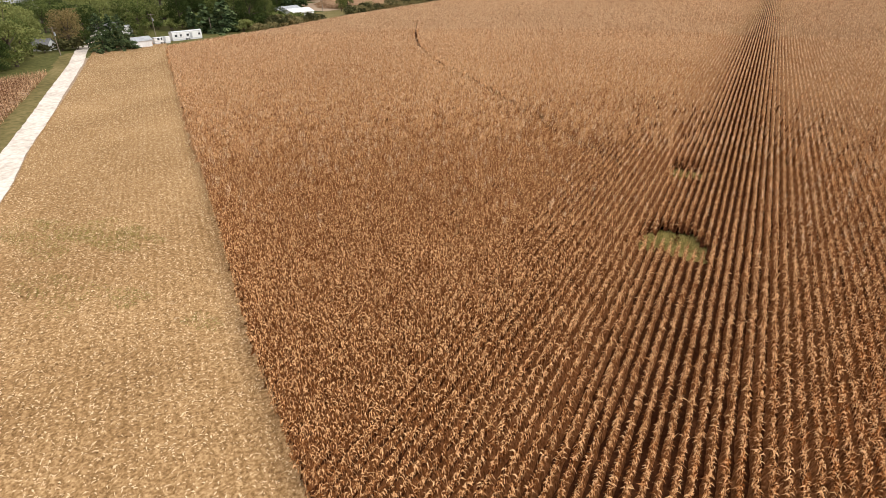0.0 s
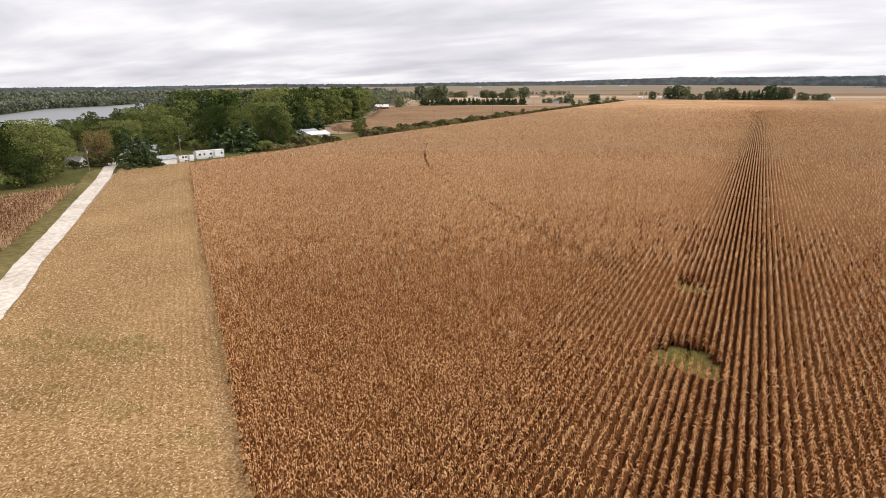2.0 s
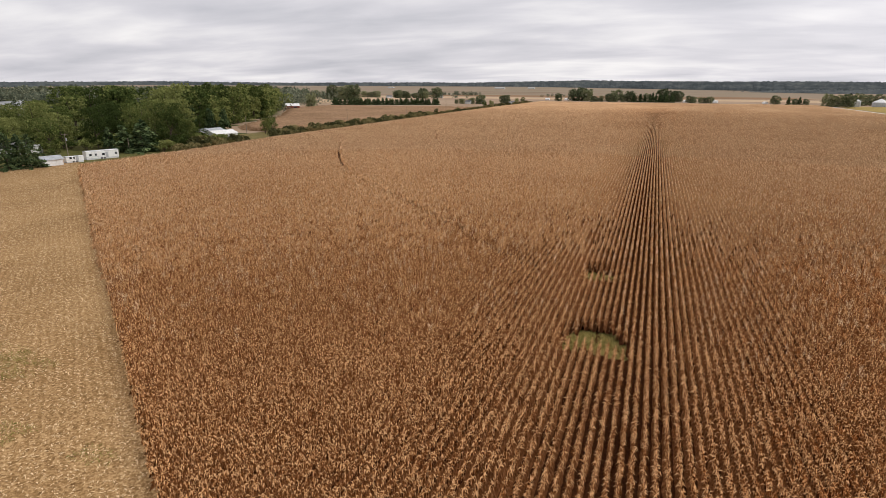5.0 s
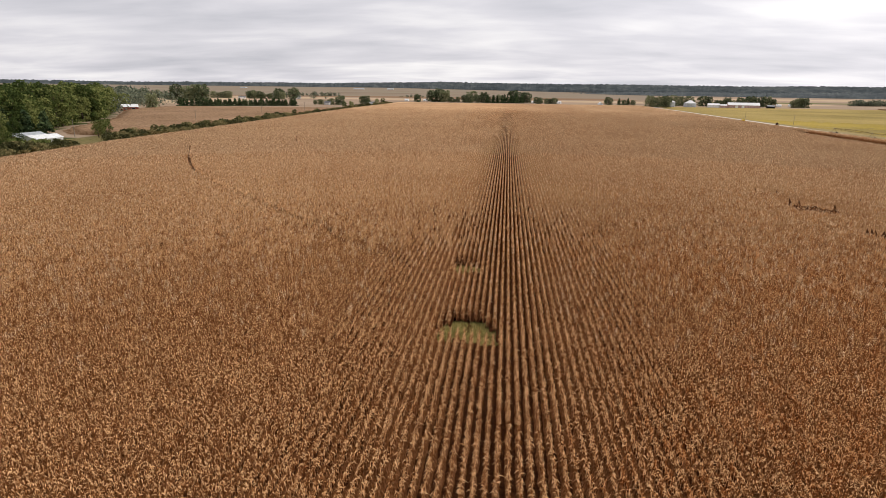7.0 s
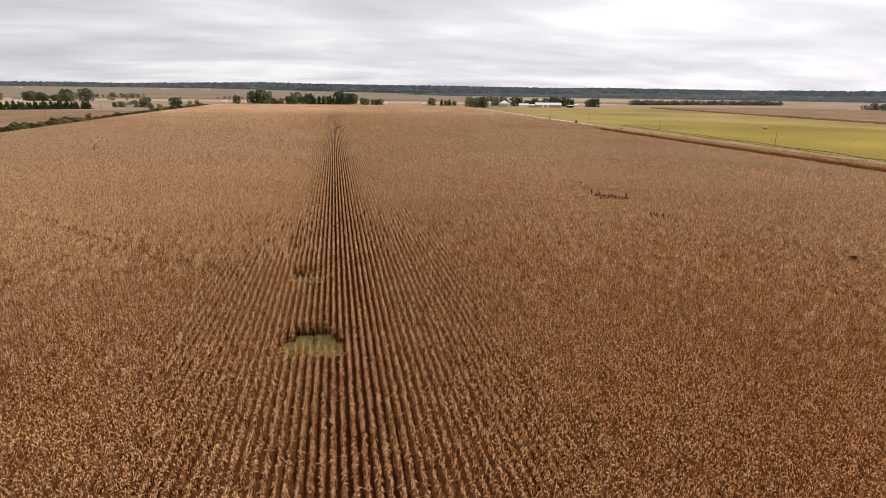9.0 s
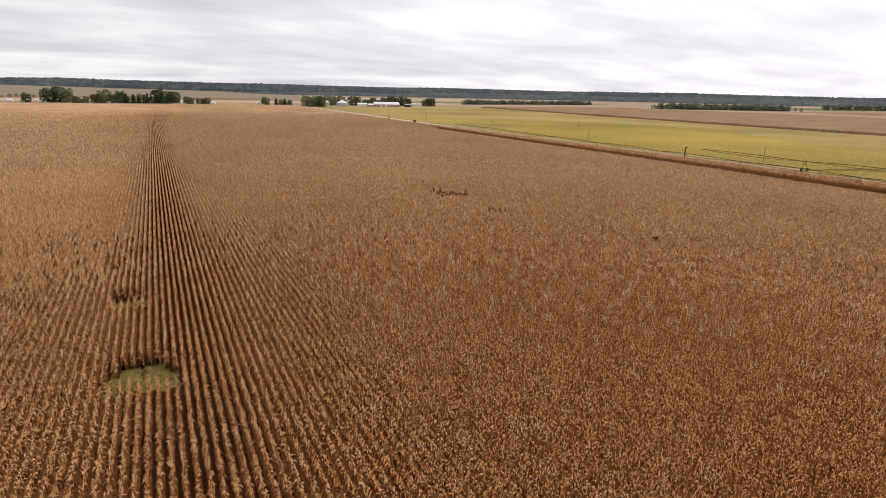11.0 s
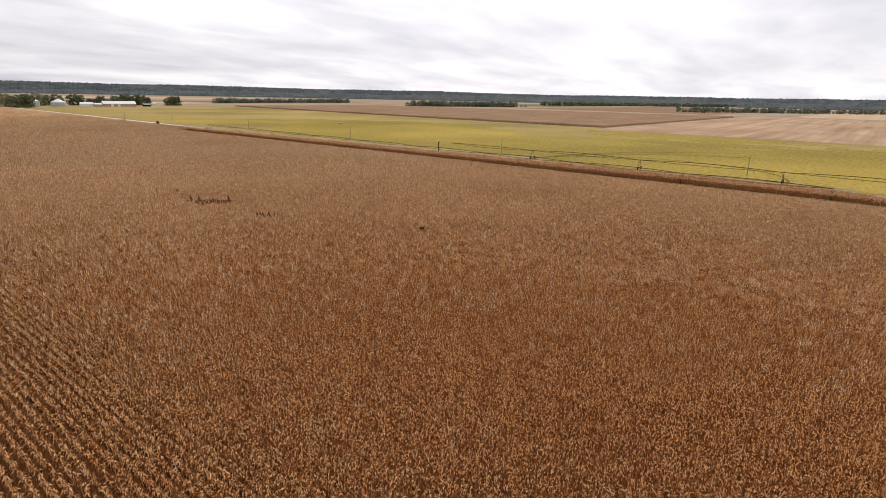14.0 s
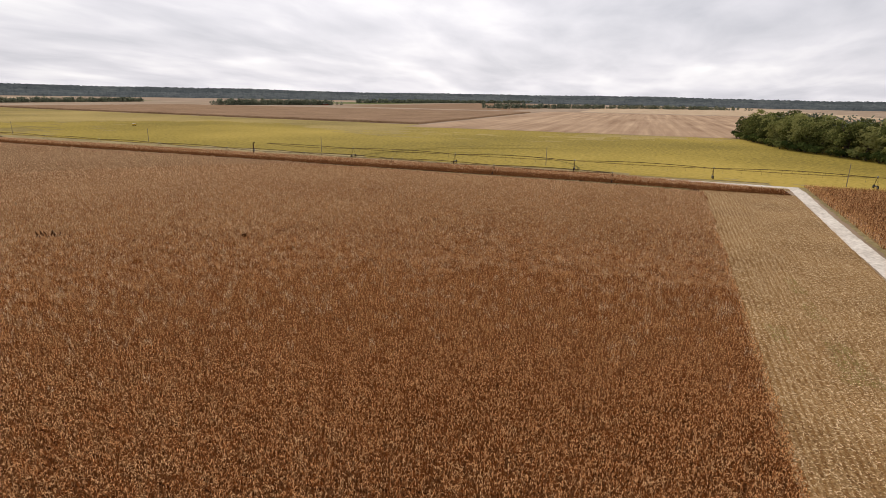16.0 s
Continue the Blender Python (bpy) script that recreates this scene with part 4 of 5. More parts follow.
def make_tree(name, height, spread, seed, leaves, leaf, mat, label, category="tree", low=0.12):
    """A broadleaf tree: a tapered trunk with limbs, and a crown of many small clumps with gaps."""
    rng = np.random.default_rng(seed)
    ob = empty(name)
    bm = bmesh.new()
    lean = Vector((rng.normal(0, 0.2), rng.normal(0, 0.2), height * 0.42))
    add_tube(bm, (0, 0, -0.15), lean, height * 0.028, height * 0.018, 7)
    blobs = []
    mid, half = height * (0.56 + low * 0.35), height * (0.44 - low * 0.35)
    for i in range(19):
        a = i * 2.4 + rng.normal(0, 0.3)
        up = -0.86 + 1.66 * i / 18 + rng.normal(0, 0.06)
        reach = spread * 0.5 * math.sqrt(max(0.05, 1 - 0.85 * up * up)) * (0.52 + 0.32 * rng.random())
        tip = Vector((math.cos(a) * reach, math.sin(a) * reach, mid + half * up))
        if i % 2:
            add_tube(bm, lean * min(1, 0.55 + 0.025 * i), tip, height * 0.010, height * 0.004, 4, caps=False)
        blobs.append((*tip, spread * (0.15 + 0.09 * rng.random())))
    blobs.append((lean.x, lean.y, mid, spread * 0.30))
    part("trunk", bm, BARK, ob)
    c = crown_points(rng, blobs, leaves)
    c[:, 2] = np.minimum(c[:, 2], height)
    link_mesh("crown", *leaf_quads(c, leaf * (0.6 + 0.8 * rng.random(leaves)), rng), mat, ob)
    return tagged(ob, label, category)


def make_conifer(name, height, spread, seed, leaves, leaf, label):
    """A spruce or pine: tiers of drooping, needle-covered branches round a straight trunk."""
    rng = np.random.default_rng(seed)
    ob = empty(name)
    bm = tube((0, 0, -0.15), (0, 0, height * 0.96), height * 0.02, 0.03, 6)
    tiers = []
    for k in range(60):
        t = (k + rng.random()) / 60
        a = rng.random() * 2 * math.pi
        reach = spread / 2 * (1 - t) ** 0.75 * (0.75 + 0.45 * rng.random())
        z = height * (0.04 + 0.94 * t)
        tiers.append((math.cos(a), math.sin(a), z, reach))
        if k % 4 == 0:
            add_tube(bm, (0, 0, z), (math.cos(a) * reach * 0.8, math.sin(a) * reach * 0.8, z - reach * 0.16), 0.05, 0.02, 4, caps=False)
    part("trunk", bm, BARK, ob)
    t = np.array(tiers)
    pick = rng.choice(60, leaves, p=(t[:, 3] + 0.2) / (t[:, 3] + 0.2).sum())
    f = np.sqrt(rng.random(leaves))
    b = t[pick]
    c = np.stack([b[:, 0] * b[:, 3] * f, b[:, 1] * b[:, 3] * f, b[:, 2] - b[:, 3] * f * 0.22], 1) + rng.normal(0, 0.28, (leaves, 3)) * np.array([1, 1, 0.6])
    c[:, 2] = np.maximum(c[:, 2], 0.1)
    link_mesh("crown", *leaf_quads(c, leaf * (0.6 + 0.8 * rng.random(leaves)), rng), NEEDLE, ob)
    return tagged(ob, label, "conifer")


def make_shrub(name, height, spread, seed, leaves, leaf, mat, label):
    rng = np.random.default_rng(seed)
    ob = empty(name)
    bm = bmesh.new()
    blobs = []
    for i in range(7):
        a = i * 2.4
        tip = (math.cos(a) * spread * 0.28 * rng.random() * 1.4, math.sin(a) * spread * 0.28 * rng.random() * 1.4, height * (0.35 + 0.35 * rng.random()))
        add_tube(bm, (0, 0, -0.05), tip, 0.06, 0.02, 4)
        blobs.append((*tip, spread * (0.17 + 0.1 * rng.random())))
    part("stems", bm, BARK, ob)
    c = crown_points(rng, blobs, leaves)
    c[:, 2] = np.clip(c[:, 2], 0.1, height)
    link_mesh("crown", *leaf_quads(c, leaf * (0.6 + 0.8 * rng.random(leaves)), rng), mat, ob)
    return tagged(ob, label, "shrub")


def plant(ob, x, y, size=1.0, turn=0.0, wide=1.0, first=False, label=""):
    """Stands a tree, or a copy of it, at a place."""
    m = pose(x, y, 0, 0, 0, turn) @ Matrix.Diagonal((size * wide, size * wide, size, 1))
    if first:
        ob.matrix_basis = m
        return ob
    made = copy_thing(ob, pose(0, 0, 0))
    made.matrix_basis = m
    if label:
        made["label"] = label
    return made


BROAD = [make_tree("broadleaf_tree", 18, 14, 101 + i, 5600, 0.52, LEAF, "tall green broadleaf tree with a dense crown", low=-0.12) for i in range(3)]
SMALL = [make_tree("broadleaf_tree", 10, 8, 111 + i, 2000, 0.48, LEAF, "smaller green broadleaf tree", low=-0.1) for i in range(2)]
WOODS = [make_tree("forest_tree", 20, 14, 121 + i, 1300, 1.15, LEAF, "green forest tree at the edge of the woods", low=-0.25) for i in range(4)]
WOODS_EAST = [make_tree("forest_tree", 20, 14, 191 + i, 1300, 1.15, LEAF_OLIVE_LIT, "olive green tree at the edge of the eastern woods", low=-0.25) for i in range(3)]
GARDEN = [make_tree("garden_tree", 15, 15, 171 + i, 1000, 1.6, LEAF_YARD_HAZY, "dense round dark green tree in a farmyard", low=-0.28) for i in range(3)]
TURNING = make_tree("broadleaf_tree", 12.5, 11, 131, 2600, 0.42, LEAF_AUTUMN, "thin tree turning brown and yellow beside the house")
PINE = make_conifer("pine_tree", 12.4, 12.5, 141, 5200, 0.5, "broad dark green pine at the end of the gravel road")
SPRUCE = make_conifer("spruce_tree", 12, 7.0, 142, 900, 1.2, "dark green pointed spruce")
SHRUBS = [make_shrub("hedge_shrub", 3.8, 5.5, 151 + i, 460, 0.62, HEDGE_LEAF, "leafy green shrub of the field hedge") for i in range(3)]
GOLD = make_shrub("hedge_shrub", 3.0, 4.5, 155, 380, 0.5, LEAF_AUTUMN, "yellow-brown autumn shrub of the field hedge")
used = set()


def stand(ob, x, y, size=1.0, turn=None, wide=1.0, label=""):
    first = ob.name not in used
    used.add(ob.name)
    made = plant(ob, x, y, size, random.uniform(0, 360) if turn is None else turn, wide, first, label)
    if first and label:
        made["label"] = label
    return made


# round the yard at the end of the road
big = "large spreading green tree beside the gravel road"
for x, y, k, s, w in ((-188, 85, 0, 1.02, 1.05), (-199, 76, 1, 0.98, 1.1), (-192, 66, 2, 0.86, 1.0), (-213, 86, 1, 0.90, 1.1), (-207, 62, 0, 0.9, 1.1), (-181, 76, 2, 0.6, 1.1), (-178, 58, 1, 0.55, 1.2)):
    stand(BROAD[k], x, y, s, wide=w, label=big)
stand(TURNING, -210, 114, 1.0)
stand(TURNING, -218, 118, 0.9)
for x, y, s in ((-191.5, 114, 0.98), (-188.5, 119, 0.92), (-194, 119.5, 0.9)):
    stand(PINE, x, y, s)
for x, y, k, s in ((-204, 116, 0, 0.62), (-226, 151, 1, 1.35), (-240, 140, 0, 1.1), (-249, 150, 1, 1.3), (-236, 164, 0, 1.5), (-199, 164.5, 1, 0.8), (-222, 108, 0, 0.5), (-212, 128, 1, 0.35), (-205, 137, 0, 0.4)):
    stand(SMALL[k], x, y, s)
for x, y, k, s, w in ((-206, 177, 0, 1.05, 0.85), (-211, 189, 1, 1.12, 0.85), (-217, 200, 2, 0.95, 0.9), (-226, 172, 1, 0.95, 0.8), (-233, 184, 2, 1.05, 0.9), (-243, 168, 0, 0.95, 0.9), (-262, 160, 1, 0.7, 1), (-268, 142, 2, 0.62, 1.1),
                      (-256, 124, 0, 0.62, 1.1), (-240, 110, 1, 0.62, 1.1), (-262, 108, 2, 0.66, 1.1), (-285, 118, 1, 0.6, 1.2), (-290, 138, 0, 0.6, 1.2), (-238, 90, 2, 0.7, 1), (-262, 84, 1, 0.7, 1.1)):
    stand(BROAD[k], x, y, s, wide=w)
for x, y, s in ((-203, 167, 0.7), (-201, 171, 0.75), (-236, 236, 1.25), (-241, 242, 1.3), (-233, 247, 1.15), (-228, 252, 1.1), (-246, 234, 1.2), (-210, 165, 0.8)):
    stand(SPRUCE, x, y, s, wide=1.15)
for x, y, k, s in ((-214, 276, 0, 0.85), (-212, 270, 1, 0.8), (-220, 280, 1, 0.6)):
    stand(SMALL[k], x, y, s)
tall_shrub = make_tree("willow_shrub", 8.5, 7, 161, 1300, 0.42, LEAF_OLIVE_LIT, "light yellow-green willow with thin upright branches", "shrub", low=0.1)
stand(tall_shrub, -206, 260, 1.0)
stand(tall_shrub, -208, 141, 0.55, label="thin yellow-green shrub beside the white trailers")

for x, y, k, s in ((-232, 112, 0, 0.72), (-225, 122, 1, 0.70), (-237, 128, 2, 0.7), (-222, 98, 1, 0.85), (-230, 102, 2, 0.8), (-206, 96, 0, 0.62)):
    stand(BROAD[k], x, y, s)
for x, y, s in ((-207, 109, 1.1), (-204.5, 112.5, 1.3), (-208, 103.5, 0.9), (-216, 101, 1.2), (-200, 92, 1.2), (-197, 88, 1.1)):
    stand(SHRUBS[0], x, y, s, wide=1.1, label="dark green garden shrub beside the cottage")

# taller trees between the yard and the lake, and beside the sheds
for az, d, k, s in ((-65.2, 325, 0, 0.62), (-63.8, 335, 1, 0.70), (-62.4, 322, 2, 0.78), (-61, 340, 0, 0.72), (-59.6, 330, 1, 0.84), (-58.2, 338, 2, 0.98), (-57, 326, 0, 1.05), (-66.4, 318, 2, 0.6), (-60.3, 296, 1, 0.72), (-63, 300, 0, 0.68)):
    stand(BROAD[k], d * math.sin(radians(az)), d * math.cos(radians(az)), s, wide=0.95)
for x, y, k, s, w in ((-196, 184, 0, 1.04, 0.85), (-203, 196, 1, 1.12, 0.85), (-197, 194, 2, 0.75, 0.9), (-201, 205, 0, 0.7, 0.8)):
    stand(BROAD[k], x, y, s, wide=w)
for x, y, s in ((-193, 166, 0.95), (-196, 170, 1.05), (-199, 163, 0.9)):
    stand(SPRUCE, x, y, s, wide=1.7, label="broad dark green conifer beside the corn")

# undergrowth beneath the yard trees
BUSH = [make_shrub("undergrowth_bush", 3.8, 5.5, 181 + k, 460, 0.62, LEAF, "green undergrowth beneath the trees") for k in range(2)]
rng = random.Random(7)
for i in range(70):
    x, y = rng.uniform(-290, -206), rng.uniform(150, 222)
    if i % 3 == 0:
        x, y = rng.uniform(-262, -196), rng.uniform(58, 104)
        if x > -204 and y > 92:
            x -= 20
    stand(BUSH[i % 2], x, y, rng.uniform(0.8, 1.5), wide=1.2, label="green undergrowth beneath the trees")
for x, y, s in ((-199, 168, 1.2), (-201, 178, 1.4), (-204, 186, 1.3), (-205, 195, 1.5), (-207, 203, 1.3), (-208, 211, 1.1), (-188, 172, 1.3), (-190, 178, 1.1), (-190, 185, 1.4), (-192, 191, 1.2), (-192, 198, 1.3), (-192, 204, 1.1), (-193, 210, 1.2), (-197, 174, 1.5), (-198, 188, 1.6), (-200, 199, 1.5), (-186, 80, 1.2), (-182, 72, 1.1)):
    stand(BUSH[1], x, y, s, wide=1.2, label="green undergrowth beneath the trees")

# the field hedge
rng = random.Random(8)
y = 172.0
while y < 960:
    edge = float(west_edge(np.array(y)))
    shrub = GOLD if rng.random() < 0.25 else rng.choice(SHRUBS)
    if not 214 < y < 236:
        stand(shrub, edge - 4.6 + rng.uniform(-1.2, 1.2), y, rng.choice((0.75, 0.9, 1.0, 1.1, 1.3)), wide=rng.uniform(1.0, 1.35))
        if y < 480 and rng.random() < 0.7:
            stand(rng.choice(SHRUBS), edge - 8.6 + rng.uniform(-1.5, 1.5), y + 1.5, rng.choice((0.8, 1.0, 1.2, 1.5)), wide=rng.uniform(1.0, 1.3))
    y += rng.uniform(2.4, 4.0) * (1.0 if y < 480 else 1.7)
for x, y, s in ((-196, 500, 0.6), (-196, 560, 0.5), (-198, 700, 0.9), (-204, 690, 0.8), (-202, 900, 1.0), (-210, 890, 0.9)):
    stand(SMALL[0], x, y, s)

# the woods between the hedge field and the lake, edge first
rng = random.Random(9)
for i in range(44):
    t = (i + rng.random() * 0.8) / 44
    y = 246 + 330 * t
    x = float(np.interp(y, [246, 304, 399, 551, 580], [-236, -272, -314, -412, -418]))
    stand(WOODS[i % 4], x - rng.uniform(1, 8), y + rng.uniform(-3, 3), rng.uniform(0.85, 1.28))
    stand(WOODS[(i + 1) % 4], x - rng.uniform(14, 26), y + rng.uniform(-3, 3), rng.uniform(1.05, 1.4))
n = 0
while n < 110:
    x, y = rng.uniform(-560, -245), rng.uniform(130, 560)
    edge = float(np.interp(y, [130, 200, 246, 304, 399, 551, 580], [-250, -250, -262, -298, -340, -438, -440]))
    az = math.degrees(math.atan2(x, y))
    if x < edge and az > -63 and not in_lake(x, y) and not in_lake(x - 25, y) and not in_lake(x, y + 25):
        stand(WOODS[n % 4], x, y, rng.uniform(0.5, 0.72) if az < -55 else rng.uniform(0.9, 1.3))
        n += 1

# the woods beyond the bean field
for i in range(64):
    t = i / 64
    bx = 506 - 330 * t
    by = float(np.interp(bx, [180, 324, 398, 506], [-170, -116, -86, -73]))
    stand(WOODS_EAST[i % 3], bx + rng.uniform(-3, 3), by - rng.uniform(1, 6), rng.uniform(0.7, 1.0), wide=1.15)
    if i % 2:
        stand(WOODS_EAST[(i + 2) % 3], bx + rng.uniform(-4, 10), by - rng.uniform(12, 30), rng.uniform(0.95, 1.2), wide=1.3)
for i in range(26):
    stand(BUSH[i % 2], 506 - i * 8, float(np.interp(506 - i * 8, [180, 324, 398, 506], [-170, -116, -86, -73])) + rng.uniform(1, 4), rng.uniform(1.1, 1.8))

# conifer belt and garden trees near the red barn
def clump(x0, x1, y, tall, label, conifer=0.0):
    """A close row of trees between two places, each a little different."""
    count = max(1, round((x1 - x0) / (tall * 0.6)))
    for i in range(count):
        x = x0 + (x1 - x0) * (i + 0.5) / count + rng.uniform(-1, 1)
        if rng.random() < conifer:
            stand(SPRUCE, x, y + rng.uniform(-4, 4), tall / 12 * rng.uniform(0.85, 1.05), wide=rng.uniform(0.9, 1.2))
        else:
            stand(GARDEN[rng.randrange(3)], x, y + rng.uniform(-6, 6), tall / 15 * rng.uniform(0.66, 1.1), wide=rng.uniform(0.9, 1.15), label=label)


for i in range(44):
    t = i / 43
    stand(SPRUCE, -430 + 130 * t + rng.uniform(-1, 1), 697 + 73 * t + rng.uniform(-3, 3), rng.uniform(0.66, 0.86), wide=1.5)
hamlet = "dark green garden tree in the distant hamlet"
stand(GARDEN[1], -401, 597, 1.15, wide=0.9, label="round green tree beside the red barn")
stand(SHRUBS[0], -386, 660, 1.2, label="green bush at the edge of the field")
for x0, x1, y, tall in ((-606, -535, 960, 27), (-658, -612, 1200, 15), (-594, -566, 1232, 18), (-563, -504, 1176, 15), (-507, -487, 1190, 25), (-473, -459, 1190, 23), (-493, -473, 1148, 14),
                        (-300, -262, 850, 9), (-264, -251, 850, 15), (-240, -226, 900, 13), (-862, -768, 1200, 15)):
    clump(x0, x1, y, tall, hamlet)
# far farmyards to the north
yard = "green tree beside a distant farmyard"
for x0, x1, y, tall, conifer in ((-185, -171, 1100, 17, 0), (-156, -119, 1120, 24, 0), (-114, -94, 1090, 10, 0), (-88, -69, 1090, 17, 0), (-77, -40, 1110, 20, 0), (-44, 32, 1104, 17, 0.85), (-44, 32, 1098, 15, 1), (6, 46, 1150, 24, 0), (51, 92, 1090, 14, 0),
                                 (176, 191, 1060, 17, 0), (198, 230, 1060, 12, 0.6), (228, 263, 965, 19, 0), (276, 336, 1068, 24, 0), (350, 480, 1075, 17, 0), (501, 526, 1060, 16, 0)):
    clump(x0, x1, y, tall, yard, conifer)
stand(GARDEN[0], 1185, 1030, 0.7, label="lone round tree in a brown field")


# ---------------------------------------------------------------- buildings
def gable_house(name, m, length, width, wall_h, roof_h, wall_mat, roof_mat, label, category, doors=(), windows=(), over=0.35, side_doors=()):
    """A gabled building along its y; doors and windows (y, width, sill, head) on its east side, side_doors (x, width, head) on the south gable."""
    ob = empty(name, m)
    w, l = width / 2, length / 2
    part("wall", extruded([(-w, 0), (w, 0), (w, wall_h), (0, wall_h + roof_h), (-w, wall_h)], -l, l), wall_mat, ob)
    rise, t = roof_h / w, 0.14
    for side in (-1, 1):
        drop = wall_h - over * rise
        outline = [(0, wall_h + roof_h + 0.03), (side * (w + over), drop + 0.03), (side * (w + over), drop + t), (0, wall_h + roof_h + t + 0.02)]
        part("roof", extruded(outline, -l - over, l + over), roof_mat, ob)
    ribs = bmesh.new()
    for i in range(int(length / 1.2) + 1):
        yy = -l + i * 1.2
        for side in (-1, 1):
            add_tube(ribs, (0, yy, wall_h + roof_h + t + 0.03), (side * (w + over), yy, wall_h - over * rise + t + 0.01), 0.03, sides=4)
    part("roof_ribs", ribs, roof_mat, ob)
    for yy, dw, sill, head in doors:
        d = part("door", box(w - 0.03, yy - dw / 2, sill, w + 0.05, yy + dw / 2, head), DARK if dw > 1.6 else WHITE_METAL, ob)
        part("frame", add_box(add_box(add_box(bmesh.new(), w + 0.01, yy - dw / 2 - 0.1, sill, w + 0.08, yy - dw / 2, head), w + 0.01, yy + dw / 2, sill, w + 0.08, yy + dw / 2 + 0.1, head), w + 0.01, yy - dw / 2 - 0.1, head, w + 0.08, yy + dw / 2 + 0.1, head + 0.1), WHITE_METAL, d)
    for yy, ww, sill, head in windows:
        f = part("window", box(w - 0.03, yy - ww / 2 - 0.08, sill - 0.08, w + 0.05, yy + ww / 2 + 0.08, head + 0.08), WHITE_METAL, ob)
        part("pane", box(w, yy - ww / 2, sill, w + 0.07, yy + ww / 2, head), GLASS, f)
    for xx, dw, head in side_doors:
        part("door", box(xx - dw / 2, -l - 0.05, 0.02, xx + dw / 2, -l + 0.03, head), DARK, ob)
    return tagged(ob, label, category)


def trailer(name, m, length, width, height, label, windows, wheels=True):
    """A long metal house trailer with a shallow rounded roof, windows, a door and a skirt."""
    ob = empty(name, m)
    w, l, b = width / 2, length / 2, 0.55
    outline = [(-w, b), (w, b), (w, height - 0.25), (w * 0.8, height - 0.08), (0, height), (-w * 0.8, height - 0.08), (-w, height - 0.25)]
    part("body", extruded(outline, -l, l), WHITE_METAL, ob)
    part("roof", extruded([(-w - 0.06, height - 0.27), (w + 0.06, height - 0.27), (w + 0.05, height - 0.2), (0, height + 0.05), (-w - 0.05, height - 0.2)], -l - 0.08, l + 0.08), GREY_METAL, ob)
    part("skirt", box(-w + 0.06, -l + 0.1, 0, w - 0.06, l - 0.1, b + 0.02), SIDING, ob)
    for yy, ww in windows:
        f = part("window", box(w - 0.02, yy - ww / 2 - 0.06, 1.34, w + 0.04, yy + ww / 2 + 0.06, 2.16), GREY_METAL, ob)
        part("pane", box(w, yy - ww / 2, 1.4, w + 0.06, yy + ww / 2, 2.1), GLASS, f)
    d = part("door", box(w - 0.02, l * 0.25 - 0.42, b + 0.05, w + 0.05, l * 0.25 + 0.42, 2.45), GREY_METAL, ob)
    part("handle", box(w + 0.05, l * 0.25 + 0.28, 1.4, w + 0.1, l * 0.25 + 0.34, 1.52), STEEL, d)
    part("stripe", box(w - 0.01, -l + 0.02, 1.02, w + 0.015, l * 0.25 - 0.5, 1.12), GREY_METAL, ob)
    if wheels:
        for yy in (-0.5, 0.5):
            wh = part("wheel", tube((w - 0.12, yy, 0.34), (w + 0.05, yy, 0.34), 0.34, sides=14), RUBBER, ob)
            part("rim", tube((w + 0.03, yy, 0.34), (w + 0.07, yy, 0.34), 0.18, sides=10), STEEL, wh)
    return tagged(ob, label, "trailer")


along = math.degrees(math.atan2(-1.4, 10.5))
trailer("house_trailer", pose(-191, 146, 0, 0, 0, along - 8), 11.2, 3.0, 3.2, "long white metal house trailer with small windows", ((-4.2, 0.8), (-2.4, 0.6), (0.2, 0.9), (4.6, 0.7)))
trailer("small_trailer", pose(-190, 134.6, 0, 0, 0, along - 6), 5.6, 2.4, 2.3, "small low white camping trailer beside the corn", ((-1.4, 0.7), (-0.3, 0.5)))
trailer("camper", pose(-228.5, 147.5, 0, 0, 0, along + 50), 7.6, 2.5, 3.3, "white travel camper with dark windows under trees", ((-2.4, 1.0), (-0.4, 1.2), (3.2, 0.6)))
gable_house("garden_shed", pose(-189.5, 126, 0, 0, 0, along - 4), 6.2, 4.2, 2.2, 1.0, WHITE_METAL, GREY_METAL, "small white metal garden shed with a grey roof", "shed", doors=((1.6, 1.0, 0.02, 1.9),))
gable_house("cottage", pose(-214, 107, 0, 0, 0, -62) @ Matrix.Diagonal((0.85, 0.85, 0.85, 1)), 6.6, 5.0, 2.5, 1.9, SIDING, SHINGLE, "small grey cottage with a shingle roof behind trees", "house", doors=((1.5, 0.95, 0.1, 2.1),), windows=((-1.6, 1.0, 0.95, 2.0),))
gable_house("cottage", pose(-234, 143, 0, 0, 0, -40), 9.0, 6.5, 2.6, 1.8, SIDING, SHINGLE, "grey roofed cottage hidden behind the camper", "house", windows=((-1.8, 1.0, 0.95, 2.0), (2.2, 1.0, 0.95, 2.0)))
gable_house("machine_shed", pose(-203.5, 222.5, 0, 0, 0, -8), 13.5, 7.5, 3.2, 1.4, WHITE_METAL, WHITE_METAL, "white metal machine shed with a low gabled roof", "shed", doors=((3.6, 2.8, 0.02, 2.6),), windows=((-3.4, 1.0, 1.2, 2.0),))
gable_house("storage_barn", pose(-213, 224, 0, 0, 0, -4), 15.0, 8.0, 3.6, 1.5, GREY_METAL, GREY_METAL, "long grey zinc storage barn behind the white shed", "barn", windows=((3.0, 0.9, 1.2, 2.0),))
